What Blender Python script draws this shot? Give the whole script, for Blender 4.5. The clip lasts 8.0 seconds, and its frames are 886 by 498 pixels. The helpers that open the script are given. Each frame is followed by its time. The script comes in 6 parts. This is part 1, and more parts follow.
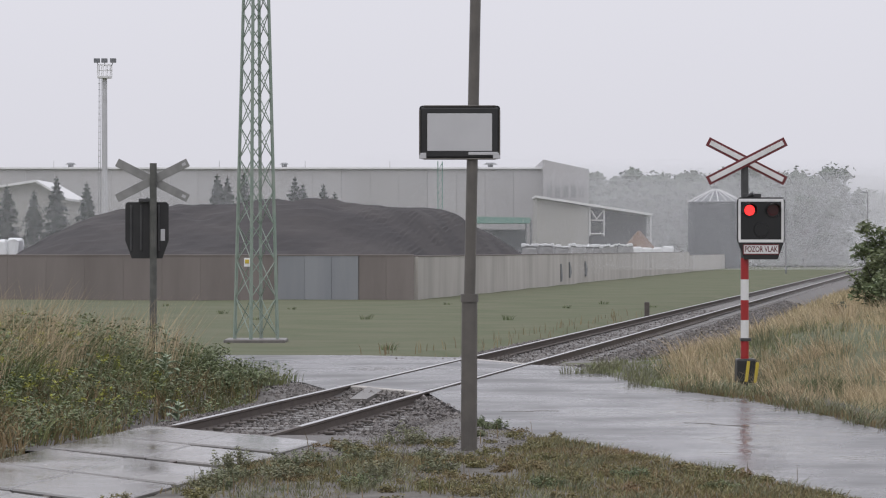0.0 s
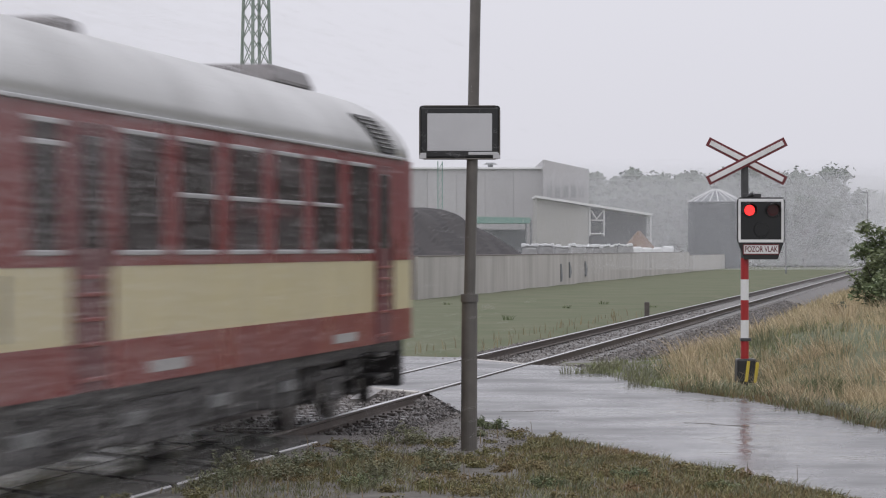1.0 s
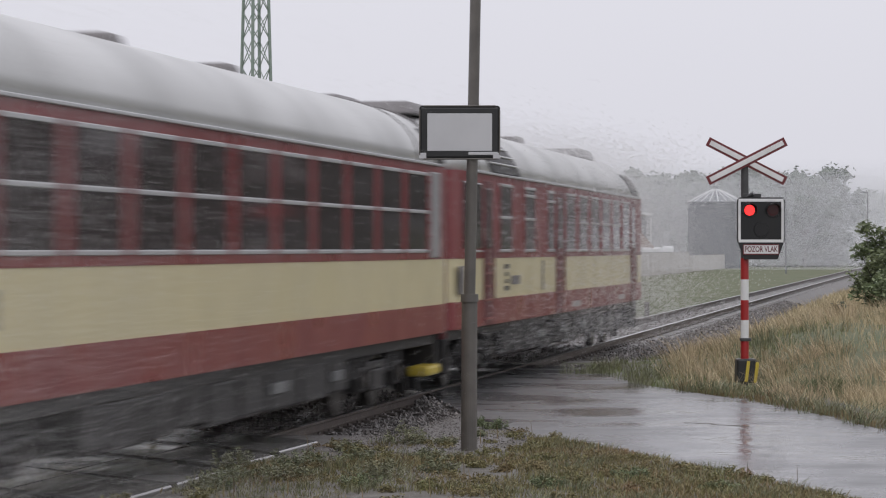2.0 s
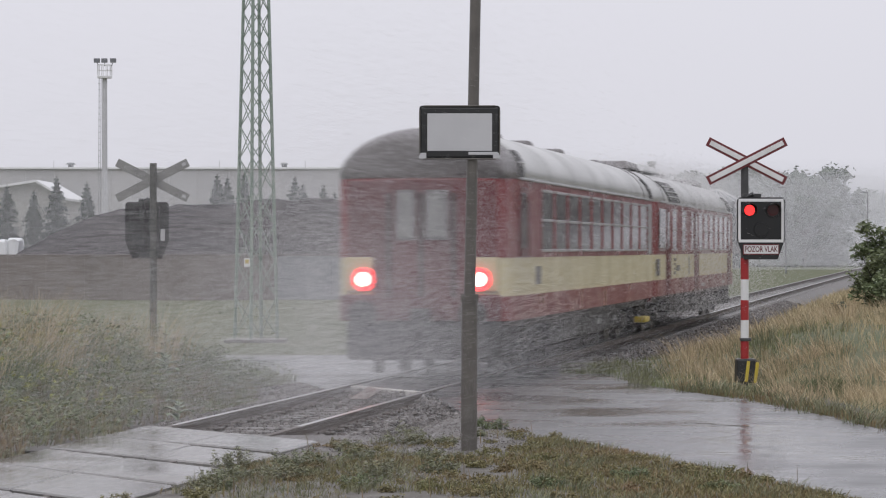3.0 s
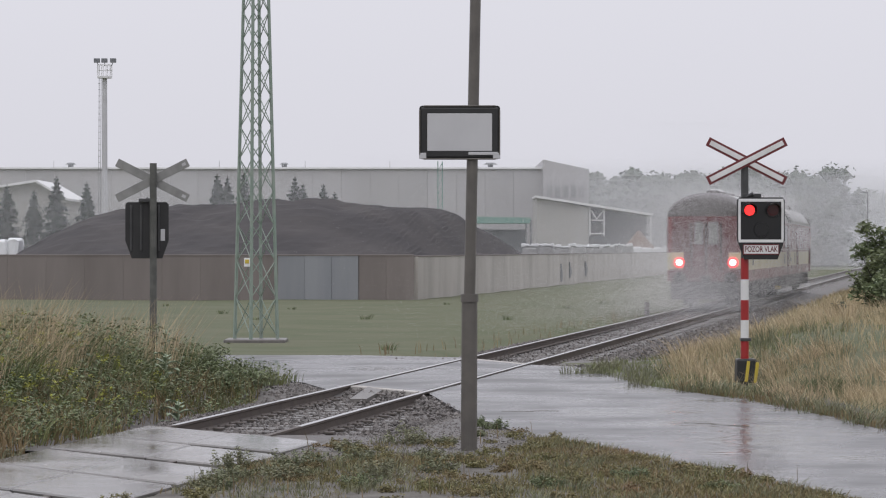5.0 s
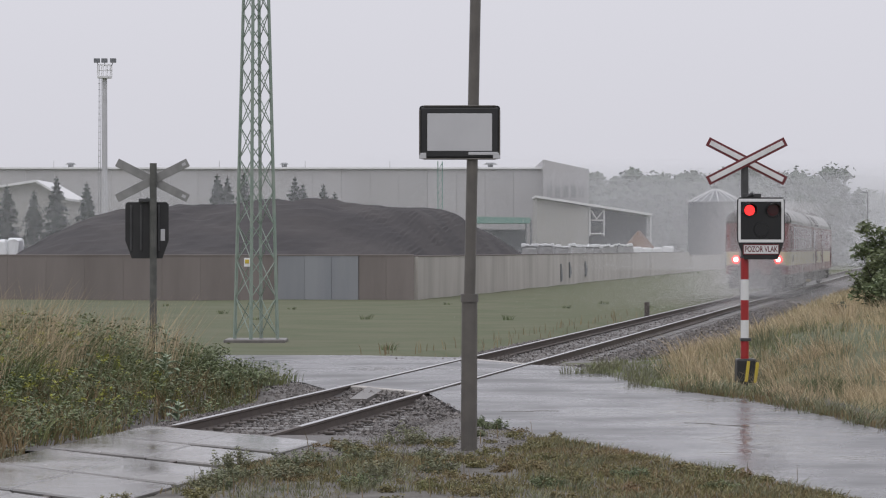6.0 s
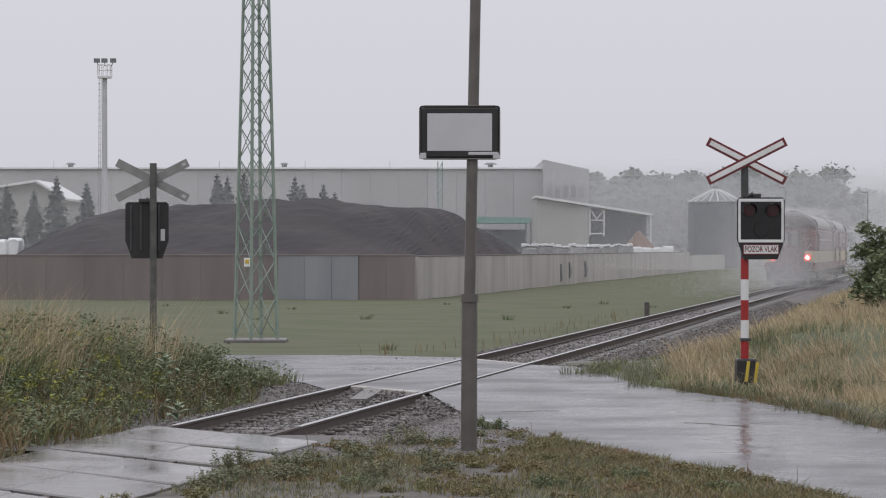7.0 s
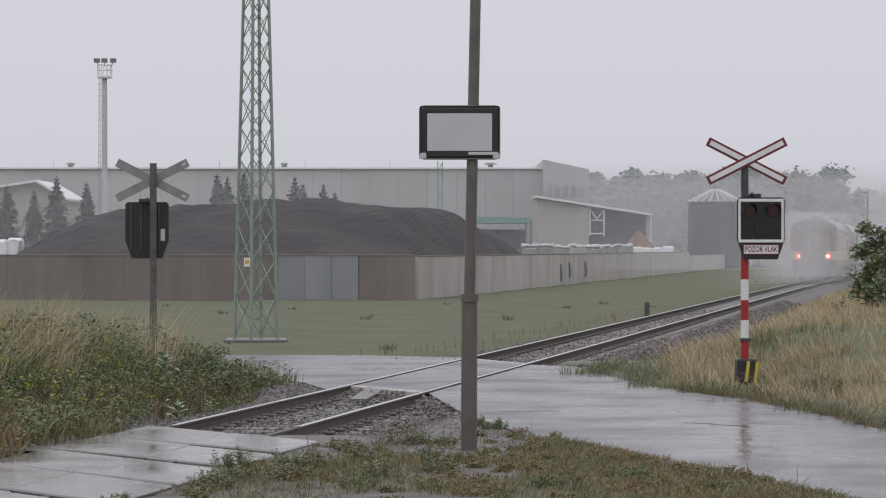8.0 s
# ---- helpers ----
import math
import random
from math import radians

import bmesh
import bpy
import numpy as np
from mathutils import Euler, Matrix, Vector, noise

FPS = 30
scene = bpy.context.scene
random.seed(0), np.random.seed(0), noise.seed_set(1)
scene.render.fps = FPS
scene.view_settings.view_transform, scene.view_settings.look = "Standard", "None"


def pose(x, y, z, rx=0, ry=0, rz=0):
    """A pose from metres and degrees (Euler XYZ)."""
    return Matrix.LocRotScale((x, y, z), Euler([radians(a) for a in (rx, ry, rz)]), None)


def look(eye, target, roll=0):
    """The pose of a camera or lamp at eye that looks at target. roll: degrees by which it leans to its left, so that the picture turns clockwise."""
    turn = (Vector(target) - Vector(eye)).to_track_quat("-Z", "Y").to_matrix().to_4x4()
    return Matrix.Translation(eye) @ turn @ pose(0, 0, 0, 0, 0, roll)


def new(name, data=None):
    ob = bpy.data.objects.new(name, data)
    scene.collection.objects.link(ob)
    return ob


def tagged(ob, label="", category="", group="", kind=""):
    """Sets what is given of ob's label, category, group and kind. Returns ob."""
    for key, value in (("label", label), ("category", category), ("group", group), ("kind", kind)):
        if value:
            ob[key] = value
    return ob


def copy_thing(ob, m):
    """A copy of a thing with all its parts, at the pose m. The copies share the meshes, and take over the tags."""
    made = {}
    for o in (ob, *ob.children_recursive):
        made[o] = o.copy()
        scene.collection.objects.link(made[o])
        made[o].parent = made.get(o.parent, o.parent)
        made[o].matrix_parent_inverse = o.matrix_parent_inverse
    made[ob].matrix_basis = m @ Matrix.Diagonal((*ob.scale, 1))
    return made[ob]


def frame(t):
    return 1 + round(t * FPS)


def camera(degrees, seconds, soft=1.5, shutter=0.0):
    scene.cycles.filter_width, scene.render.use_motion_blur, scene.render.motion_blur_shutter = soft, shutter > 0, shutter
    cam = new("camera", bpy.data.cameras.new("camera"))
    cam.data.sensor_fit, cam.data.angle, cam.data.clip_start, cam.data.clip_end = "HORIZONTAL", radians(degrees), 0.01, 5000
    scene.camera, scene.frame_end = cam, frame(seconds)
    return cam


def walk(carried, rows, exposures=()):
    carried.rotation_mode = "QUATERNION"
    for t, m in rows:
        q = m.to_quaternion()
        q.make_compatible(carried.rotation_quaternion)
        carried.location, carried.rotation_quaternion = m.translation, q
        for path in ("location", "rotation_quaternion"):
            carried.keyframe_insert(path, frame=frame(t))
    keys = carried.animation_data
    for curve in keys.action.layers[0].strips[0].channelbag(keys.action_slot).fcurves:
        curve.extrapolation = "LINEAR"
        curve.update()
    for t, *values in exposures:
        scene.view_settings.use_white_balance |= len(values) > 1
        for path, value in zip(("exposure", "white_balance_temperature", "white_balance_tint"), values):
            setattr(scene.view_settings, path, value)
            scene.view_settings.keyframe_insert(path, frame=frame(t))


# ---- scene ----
cam = camera(16.62, 8.0, soft=1.15, shutter=0.6)
EYE = (0.0, 0.0, 2.07)
walk(cam, [(0.0, look(EYE, (0.0, 100.0, 2.052))), (8.0, look(EYE, (0.0, 100.0, 2.052)))], [(0.0, 0.04), (4.5, 0.04), (6.0, -0.06), (8.0, -0.13)])

# ---- light: heavy overcast in rain ----
world = bpy.data.worlds.new("overcast")
scene.world = world
world.use_nodes = True
wn, wl = world.node_tree.nodes, world.node_tree.links
wn.clear()
w_out, w_bg = wn.new("ShaderNodeOutputWorld"), wn.new("ShaderNodeBackground")
w_sky = wn.new("ShaderNodeTexSky")
w_sky.sky_type, w_sky.sun_disc = "NISHITA", False
w_sky.sun_elevation, w_sky.sun_rotation, w_sky.dust_density = radians(48), radians(200), 6.0
w_hsv = wn.new("ShaderNodeHueSaturation")
w_hsv.inputs["Saturation"].default_value, w_hsv.inputs["Value"].default_value = 0.2, 0.9
w_tc, w_sep = wn.new("ShaderNodeTexCoord"), wn.new("ShaderNodeSeparateXYZ")
w_map, w_mul, w_mix = wn.new("ShaderNodeMapRange"), wn.new("ShaderNodeVectorMath"), wn.new("ShaderNodeMix")
# cloud deck: three times as bright overhead as at the horizon
w_map.inputs["From Min"].default_value, w_map.inputs["From Max"].default_value = 0.0, 1.0
w_map.inputs["To Min"].default_value, w_map.inputs["To Max"].default_value = 7.1, 13.5
w_mul.operation = "MULTIPLY"
w_mul.inputs[1].default_value = (0.985, 0.98, 1.07)
w_mix.data_type, w_mix.inputs[0].default_value = "RGBA", 0.94
wl.new(w_tc.outputs["Generated"], w_sep.inputs[0])
wl.new(w_sep.outputs["Z"], w_map.inputs["Value"])
wl.new(w_map.outputs[0], w_mul.inputs[0])
wl.new(w_sky.outputs[0], w_hsv.inputs["Color"])
wl.new(w_hsv.outputs[0], w_mix.inputs["A"])
wl.new(w_mul.outputs[0], w_mix.inputs["B"])
wl.new(w_mix.outputs["Result"], w_bg.inputs["Color"])
w_bg.inputs["Strength"].default_value = 0.1
wl.new(w_bg.outputs[0], w_out.inputs[0])
sun = new("sun", bpy.data.lights.new("sun", "SUN"))
sun.data.energy, sun.data.angle, sun.data.color = 0.5, radians(40), (1.0, 0.98, 0.95)
sun.matrix_world = look((0, 0, 60), (14, 38, 0))

# ---- materials ----


def mat(name, a, b=None, rough=0.7, scale=3.0, metal=0.0, bump=0.0, bscale=40.0, island=0.0, rand=0.0, spec=0.5,
        fine=0.25, stretch=(1, 1, 1), ior=1.5, emit=None, estr=0.0, rough2=None, coords="Object"):
    """Principled surface: two colours mixed by coarse and fine noise, roughness that varies, relief."""
    m = bpy.data.materials.new(name)
    m.use_nodes = True
    n, l = m.node_tree.nodes, m.node_tree.links
    p = n["Principled BSDF"]
    b = b or tuple(c * 0.7 for c in a)
    tc, mp = n.new("ShaderNodeTexCoord"), n.new("ShaderNodeMapping")
    mp.inputs["Scale"].default_value = stretch
    l.new(tc.outputs[coords], mp.inputs[0])
    n1, n2 = n.new("ShaderNodeTexNoise"), n.new("ShaderNodeTexNoise")
    for k, s, d in ((n1, scale, 4), (n2, scale * 11, 3)):
        k.inputs["Scale"].default_value, k.inputs["Detail"].default_value = s, d
        l.new(mp.outputs[0], k.inputs["Vector"])
    mr = n.new("ShaderNodeMapRange")
    mr.inputs["From Min"].default_value, mr.inputs["From Max"].default_value = 0.35, 0.65
    l.new(n1.outputs[0], mr.inputs[0])
    fm = n.new("ShaderNodeMix")
    fm.data_type = "FLOAT"
    fm.inputs[0].default_value = fine
    l.new(mr.outputs[0], fm.inputs[2])
    l.new(n2.outputs[0], fm.inputs[3])
    mx = n.new("ShaderNodeMix")
    mx.data_type = "RGBA"
    mx.inputs["A"].default_value, mx.inputs["B"].default_value = (*a, 1), (*b, 1)
    l.new(fm.outputs[0], mx.inputs[0])
    col = mx.outputs["Result"]
    if island or rand:
        src = n.new("ShaderNodeNewGeometry").outputs["Random Per Island"] if island else n.new("ShaderNodeObjectInfo").outputs["Random"]
        hs, r2 = n.new("ShaderNodeHueSaturation"), n.new("ShaderNodeMapRange")
        v = island or rand
        r2.inputs["To Min"].default_value, r2.inputs["To Max"].default_value = 1 - v, 1 + v
        l.new(src, r2.inputs[0])
        l.new(r2.outputs[0], hs.inputs["Value"])
        l.new(col, hs.inputs["Color"])
        col = hs.outputs[0]
    l.new(col, p.inputs["Base Color"])
    p.inputs["IOR"].default_value = ior
    p.inputs["Metallic"].default_value, p.inputs["Specular IOR Level"].default_value = metal, spec
    rr = n.new("ShaderNodeMapRange")
    rr.inputs["To Min"].default_value, rr.inputs["To Max"].default_value = rough, rough if rough2 is None else rough2
    l.new(mr.outputs[0], rr.inputs[0])
    l.new(rr.outputs[0], p.inputs["Roughness"])
    if bump:
        n3, bp = n.new("ShaderNodeTexNoise"), n.new("ShaderNodeBump")
        n3.inputs["Scale"].default_value, n3.inputs["Detail"].default_value = bscale, 4
        l.new(mp.outputs[0], n3.inputs["Vector"])
        bp.inputs["Strength"].default_value, bp.inputs["Distance"].default_value = bump, 0.02
        l.new(n3.outputs[0], bp.inputs["Height"])
        l.new(bp.outputs[0], p.inputs["Normal"])
    if emit:
        p.inputs["Emission Color"].default_value, p.inputs["Emission Strength"].default_value = (*emit, 1), estr
    return m


M = {}
M["lawn"] = mat("lawn", (0.092, 0.112, 0.062), (0.152, 0.150, 0.102), 0.9, 0.35, spec=0.15, bump=1.0, bscale=9, fine=0.5, coords="Object")
M["soil"] = mat("wet_soil", (0.06, 0.05, 0.04), (0.11, 0.10, 0.08), 0.6, 1.2, bump=0.7, bscale=9)
M["asphalt"] = mat("wet_asphalt", (0.05, 0.05, 0.053), (0.085, 0.083, 0.082), 0.07, 0.45, bump=0.45, bscale=6, rough2=0.42, fine=0.45)
M["panel"] = mat("wet_concrete_panel", (0.13, 0.125, 0.12), (0.21, 0.20, 0.19), 0.09, 0.9, bump=0.10, bscale=14, rough2=0.28, rand=0.12)
M["ballast"] = mat("ballast_stone", (0.105, 0.095, 0.089), (0.165, 0.15, 0.14), 0.5, 2, island=0.4, bump=0.4)
M["ballast_bed"] = mat("ballast_bed", (0.075, 0.068, 0.064), (0.14, 0.13, 0.12), 0.6, 7, bump=1.0, bscale=14)
M["rail"] = mat("rusty_rail_steel", (0.075, 0.06, 0.052), (0.11, 0.088, 0.075), 0.55, 4, metal=0.3, bump=0.2)
M["railhead"] = mat("polished_rail_head", (0.5, 0.5, 0.5), (0.6, 0.6, 0.6), 0.28, 3, metal=1.0)
M["sleeper"] = mat("concrete_sleeper", (0.095, 0.088, 0.082), (0.15, 0.14, 0.13), 0.4, 4, bump=0.3, rand=0.15)
M["clip"] = mat("rail_clip_steel", (0.13, 0.115, 0.105), None, 0.5, 8, metal=0.6)
M["wall_brown"] = mat("stained_concrete", (0.16, 0.14, 0.13), (0.215, 0.19, 0.178), 0.8, 0.5, bump=0.4, bscale=8, stretch=(1.2, 1.2, 0.25), rand=0.05)
M["wall_blue"] = mat("bluish_smooth_concrete", (0.20, 0.21, 0.23), (0.25, 0.26, 0.275), 0.6, 0.5, bump=0.2, bscale=8, stretch=(2, 2, 0.3), rand=0.05)
M["wall_light"] = mat("streaked_pale_concrete", (0.53, 0.505, 0.475), (0.35, 0.33, 0.305), 0.75, 0.9, bump=0.4, bscale=8, stretch=(0.5, 0.5, 0.12), rand=0.04, fine=0.35)
M["coal"] = mat("wet_coal", (0.042, 0.039, 0.041), (0.07, 0.064, 0.063), 0.85, 0.25, spec=0.3, bump=1.0, bscale=2.5)
M["hall"] = mat("grey_facade_panels", (0.37, 0.365, 0.37), (0.41, 0.40, 0.40), 0.7, 0.15, rand=0.06)
M["hall_light"] = mat("pale_render", (0.40, 0.39, 0.37), (0.33, 0.325, 0.31), 0.8, 0.3)
M["trim_white"] = mat("white_sheet_metal", (0.75, 0.75, 0.75), (0.62, 0.62, 0.62), 0.35, 1)
M["teal"] = mat("green_painted_steel", (0.16, 0.30, 0.25), (0.12, 0.24, 0.20), 0.5, 2)
M["galv"] = mat("galvanised_steel", (0.27, 0.28, 0.28), (0.20, 0.205, 0.21), 0.45, 3, metal=0.7)
M["mast_green"] = mat("faded_green_paint", (0.19, 0.25, 0.21), (0.26, 0.30, 0.26), 0.55, 3, bump=0.2)
M["pole"] = mat("wet_grey_steel_pole", (0.095, 0.088, 0.08), (0.14, 0.128, 0.115), 0.4, 4, metal=0.2, bump=0.15)
M["dark_pole"] = mat("dark_steel_pole", (0.035, 0.036, 0.038), (0.06, 0.06, 0.06), 0.4, 5)
M["black"] = mat("matt_black_paint", (0.012, 0.012, 0.013), (0.022, 0.022, 0.022), 0.45, 5)
M["white_paint"] = mat("white_enamel", (0.74, 0.74, 0.74), (0.62, 0.62, 0.61), 0.3, 4)
M["red_paint"] = mat("red_enamel", (0.36, 0.018, 0.02), (0.28, 0.02, 0.02), 0.35, 5)
M["cross_red"] = mat("dark_red_border", (0.16, 0.025, 0.03), (0.12, 0.022, 0.025), 0.4, 5)
M["yellow"] = mat("yellow_paint", (0.55, 0.42, 0.05), (0.45, 0.34, 0.05), 0.4, 5)
M["sign_back"] = mat("bare_aluminium_sign", (0.52, 0.52, 0.53), (0.46, 0.46, 0.47), 0.4, 2, metal=0.15)
M["cross_back"] = mat("weathered_grey_sheet", (0.27, 0.27, 0.26), (0.19, 0.19, 0.185), 0.6, 5)
M["car_red"] = mat("train_red_paint", (0.215, 0.027, 0.03), (0.17, 0.025, 0.028), 0.25, 0.8, rough2=0.4)
M["car_cream"] = mat("train_cream_paint", (0.62, 0.55, 0.33), (0.54, 0.48, 0.30), 0.28, 0.8, rough2=0.42)
M["car_roof"] = mat("train_grey_roof", (0.44, 0.44, 0.43), (0.36, 0.36, 0.355), 0.32, 0.6, rough2=0.5)
M["car_end_grey"] = mat("sooty_grey_end", (0.11, 0.10, 0.10), (0.16, 0.15, 0.15), 0.5, 1.2)
M["car_end_red"] = mat("sooty_red_end", (0.13, 0.022, 0.026), (0.09, 0.022, 0.024), 0.5, 1.0)
M["car_under"] = mat("underframe_black", (0.018, 0.017, 0.017), (0.035, 0.032, 0.03), 0.55, 3)
M["wheel"] = mat("wheel_steel", (0.06, 0.055, 0.05), (0.09, 0.08, 0.075), 0.45, 4, metal=0.6)
M["window_glass"] = mat("tinted_window", (0.048, 0.040, 0.040), (0.07, 0.06, 0.06), 0.10, 2, ior=1.22)
M["alu"] = mat("aluminium_strip", (0.55, 0.55, 0.56), (0.45, 0.45, 0.46), 0.35, 4, metal=0.5)
M["tail_light"] = mat("lit_tail_lamp", (0.6, 0.05, 0.03), None, 0.3, emit=(1.0, 0.42, 0.36), estr=9)
M["tail_halo"] = mat("red_halo_glow", (0.6, 0.03, 0.03), None, 0.3, emit=(1.0, 0.045, 0.05), estr=2.6)
M["lamp_on"] = mat("lit_red_signal", (0.5, 0.02, 0.02), None, 0.3, emit=(1.0, 0.03, 0.03), estr=1.6)
M["lamp_off"] = mat("unlit_red_lens", (0.07, 0.006, 0.007), (0.05, 0.004, 0.005), 0.2)
M["lens_black"] = mat("dark_board_gloss", (0.008, 0.008, 0.009), (0.014, 0.014, 0.015), 0.3, 4)
M["bark"] = mat("bark", (0.06, 0.05, 0.04), (0.09, 0.075, 0.06), 0.9, 6, bump=0.6)
M["leaf_far"] = mat("wet_leaves", (0.08, 0.10, 0.075), (0.105, 0.12, 0.095), 0.8, 0.4, island=0.2, spec=0.1)
M["needle"] = mat("spruce_needles", (0.05, 0.075, 0.06), (0.075, 0.10, 0.08), 0.8, 0.6, island=0.2, spec=0.1)
M["leaf"] = mat("bush_leaves", (0.10, 0.135, 0.06), (0.15, 0.168, 0.085), 0.6, 1.5, island=0.4)
M["grass_green"] = mat("green_grass_blades", (0.12, 0.155, 0.05), (0.17, 0.175, 0.075), 0.55, 0.7, island=0.35)
M["grass_dry"] = mat("dry_grass_stalks", (0.47, 0.375, 0.225), (0.36, 0.30, 0.18), 0.7, 0.6, island=0.3)
M["verge_grass"] = mat("olive_verge_grass", (0.15, 0.155, 0.055), (0.20, 0.155, 0.075), 0.6, 0.9, island=0.4)
M["grass_brown"] = mat("brown_weeds", (0.23, 0.16, 0.095), (0.17, 0.145, 0.075), 0.7, 0.8, island=0.4)
M["thistle"] = mat("pale_woolly_leaves", (0.26, 0.31, 0.21), (0.19, 0.24, 0.15), 0.6, 3, island=0.2)
M["flower"] = mat("yellow_blossom", (0.30, 0.30, 0.04), (0.22, 0.24, 0.04), 0.6, 3, island=0.3)
M["wrapped"] = mat("grey_wrapped_loads", (0.42, 0.42, 0.42), (0.30, 0.30, 0.30), 0.5, 1.5, bump=0.4, bscale=4, rand=0.2)
M["pane_pale"] = mat("pale_grey_panes", (0.27, 0.27, 0.275), (0.32, 0.32, 0.32), 0.3, 1)
M["post_grey"] = mat("lichen_grey_post", (0.055, 0.058, 0.052), (0.11, 0.11, 0.10), 0.6, 6, bump=0.2)
M["herb"] = mat("grey_green_herbs", (0.135, 0.155, 0.082), (0.20, 0.195, 0.12), 0.6, 1.2, island=0.35)
M["rust_weed"] = mat("rusty_low_weeds", (0.20, 0.125, 0.065), (0.15, 0.14, 0.06), 0.7, 0.8, island=0.4)
M["straw_pink"] = mat("pinkish_straw", (0.52, 0.41, 0.275), (0.42, 0.345, 0.215), 0.75, 0.5, island=0.3)
M["bags"] = mat("white_plastic_sacks", (0.78, 0.79, 0.80), (0.66, 0.67, 0.68), 0.4, 2, bump=0.4, bscale=3)
M["brick_pile"] = mat("brown_aggregate", (0.20, 0.13, 0.09), (0.15, 0.10, 0.075), 0.9, 0.6, bump=0.8, bscale=3)
M["spray"] = mat("dirty_spray_water", (0.70, 0.695, 0.70), (0.76, 0.75, 0.76), 0.6, 1, spec=0.2)
M["rain"] = mat("rain_water", (0.80, 0.805, 0.83), (0.84, 0.845, 0.87), 0.6, 1, spec=0.2)
M["sheet_dark"] = mat("dark_ribbed_sheet", (0.15, 0.16, 0.175), (0.19, 0.195, 0.205), 0.5, 0.5, metal=0.2)
M["silo_steel"] = mat("dark_silo_sheet", (0.075, 0.08, 0.09), (0.10, 0.105, 0.115), 0.6, 0.4, spec=0.2)
M["gravel_light"] = mat("wet_gravel_grit", (0.085, 0.078, 0.068), (0.185, 0.175, 0.158), 0.9, 2.2, bump=1.0, bscale=22, rough2=0.7, spec=0.2, fine=0.5)

# ---- mesh helpers ----


def mesh_of(name, bm, material, smooth=False):
    me = bpy.data.meshes.new(name)
    bm.to_mesh(me)
    bm.free()
    for q in (material if isinstance(material, (list, tuple)) else [material]):
        me.materials.append(q)
    if smooth:
        for f in me.polygons:
            f.use_smooth = True
    return me


def part(name, bm, material, parent=None, label="", smooth=False, m=None):
    ob = new(name, mesh_of(name, bm, material, smooth))
    if parent is not None:
        ob.parent = parent
    if m is not None:
        ob.matrix_basis = m
    if label:
        ob["label"] = label
    return ob


def holder(name, m, label, category, group="", kind=""):
    ob = new(name)
    ob.matrix_basis = m
    return tagged(ob, label, category, group, kind)


def box(bm, c, s, bevel=0.0, m=None, taper=1.0):
    """A box at centre c with full sizes s, bevelled, its top narrowed by taper."""
    vs = []
    for dz in (-1, 1):
        k = taper if dz > 0 else 1.0
        for dx, dy in ((-1, -1), (1, -1), (1, 1), (-1, 1)):
            vs.append(bm.verts.new((c[0] + dx * s[0] / 2 * k, c[1] + dy * s[1] / 2 * k, c[2] + dz * s[2] / 2)))
    fs = [bm.faces.new([vs[i] for i in q]) for q in ((3, 2, 1, 0), (4, 5, 6, 7), (0, 1, 5, 4), (1, 2, 6, 5), (2, 3, 7, 6), (3, 0, 4, 7))]
    if m is not None:
        bmesh.ops.transform(bm, matrix=m, verts=vs)
    if bevel:
        es = list({e for f in fs for e in f.edges})
        bmesh.ops.bevel(bm, geom=es, offset=bevel, segments=2, affect="EDGES", profile=0.5)
    return vs


def rod(bm, p, q, r0, r1=None, n=10, caps=True):
    """A round bar from p to q."""
    p, q = Vector(p), Vector(q)
    r1 = r0 if r1 is None else r1
    turn = (q - p).to_track_quat("Z", "Y").to_matrix()
    rings = []
    for c, r in ((p, r0), (q, r1)):
        rings.append([bm.verts.new(c + turn @ Vector((r * math.cos(2 * math.pi * i / n), r * math.sin(2 * math.pi * i / n), 0))) for i in range(n)])
    for i in range(n):
        bm.faces.new((rings[0][i], rings[0][(i + 1) % n], rings[1][(i + 1) % n], rings[1][i]))
    if caps:
        bm.faces.new(rings[0][::-1])
        bm.faces.new(rings[1])


def angle_bar(bm, p, q, w):
    """A flat steel bar from p to q, w wide."""
    rod(bm, p, q, w / 2, w / 2, 4)


def extrude_outline(bm, pts, y0, y1):
    """A prism: the outline pts (x, z) carried from y0 to y1."""
    a = [bm.verts.new((x, y0, z)) for x, z in pts]
    b = [bm.verts.new((x, y1, z)) for x, z in pts]
    n = len(pts)
    for i in range(n):
        bm.faces.new((a[i], a[(i + 1) % n], b[(i + 1) % n], b[i]))
    bm.faces.new(a[::-1])
    bm.faces.new(b)


def soup(name, verts, faces, material, label, category, kind="stuff", parent=None, mats=None):
    me = bpy.data.meshes.new(name)
    me.from_pydata([tuple(v) for v in verts], [], [tuple(f) for f in faces])
    for q in (material if isinstance(material, (list, tuple)) else [material]):
        me.materials.append(q)
    if mats is not None:
        me.polygons.foreach_set("material_index", mats)
    me.update()
    ob = new(name, me)
    if parent is not None:
        ob.parent = parent
    return tagged(ob, label, category, "", kind)


def smooth01(a, b, x):
    k = min(1.0, max(0.0, (x - a) / (b - a)))
    return k * k * (3 - 2 * k)


# ---- track frame: local x to the right of the line, y along it, z up from the rail top ----
PHI = math.atan(887 / 5370)
TRACK = Matrix.Translation((-8.17 * math.cos(PHI), 8.17 * math.sin(PHI), 0)) @ pose(0, 0, 0, 0, 0, -math.degrees(PHI))
TRACK_INV = TRACK.inverted()


def off_track(x, y):
    v = TRACK_INV @ Vector((x, y, 0))
    return v.x, v.y


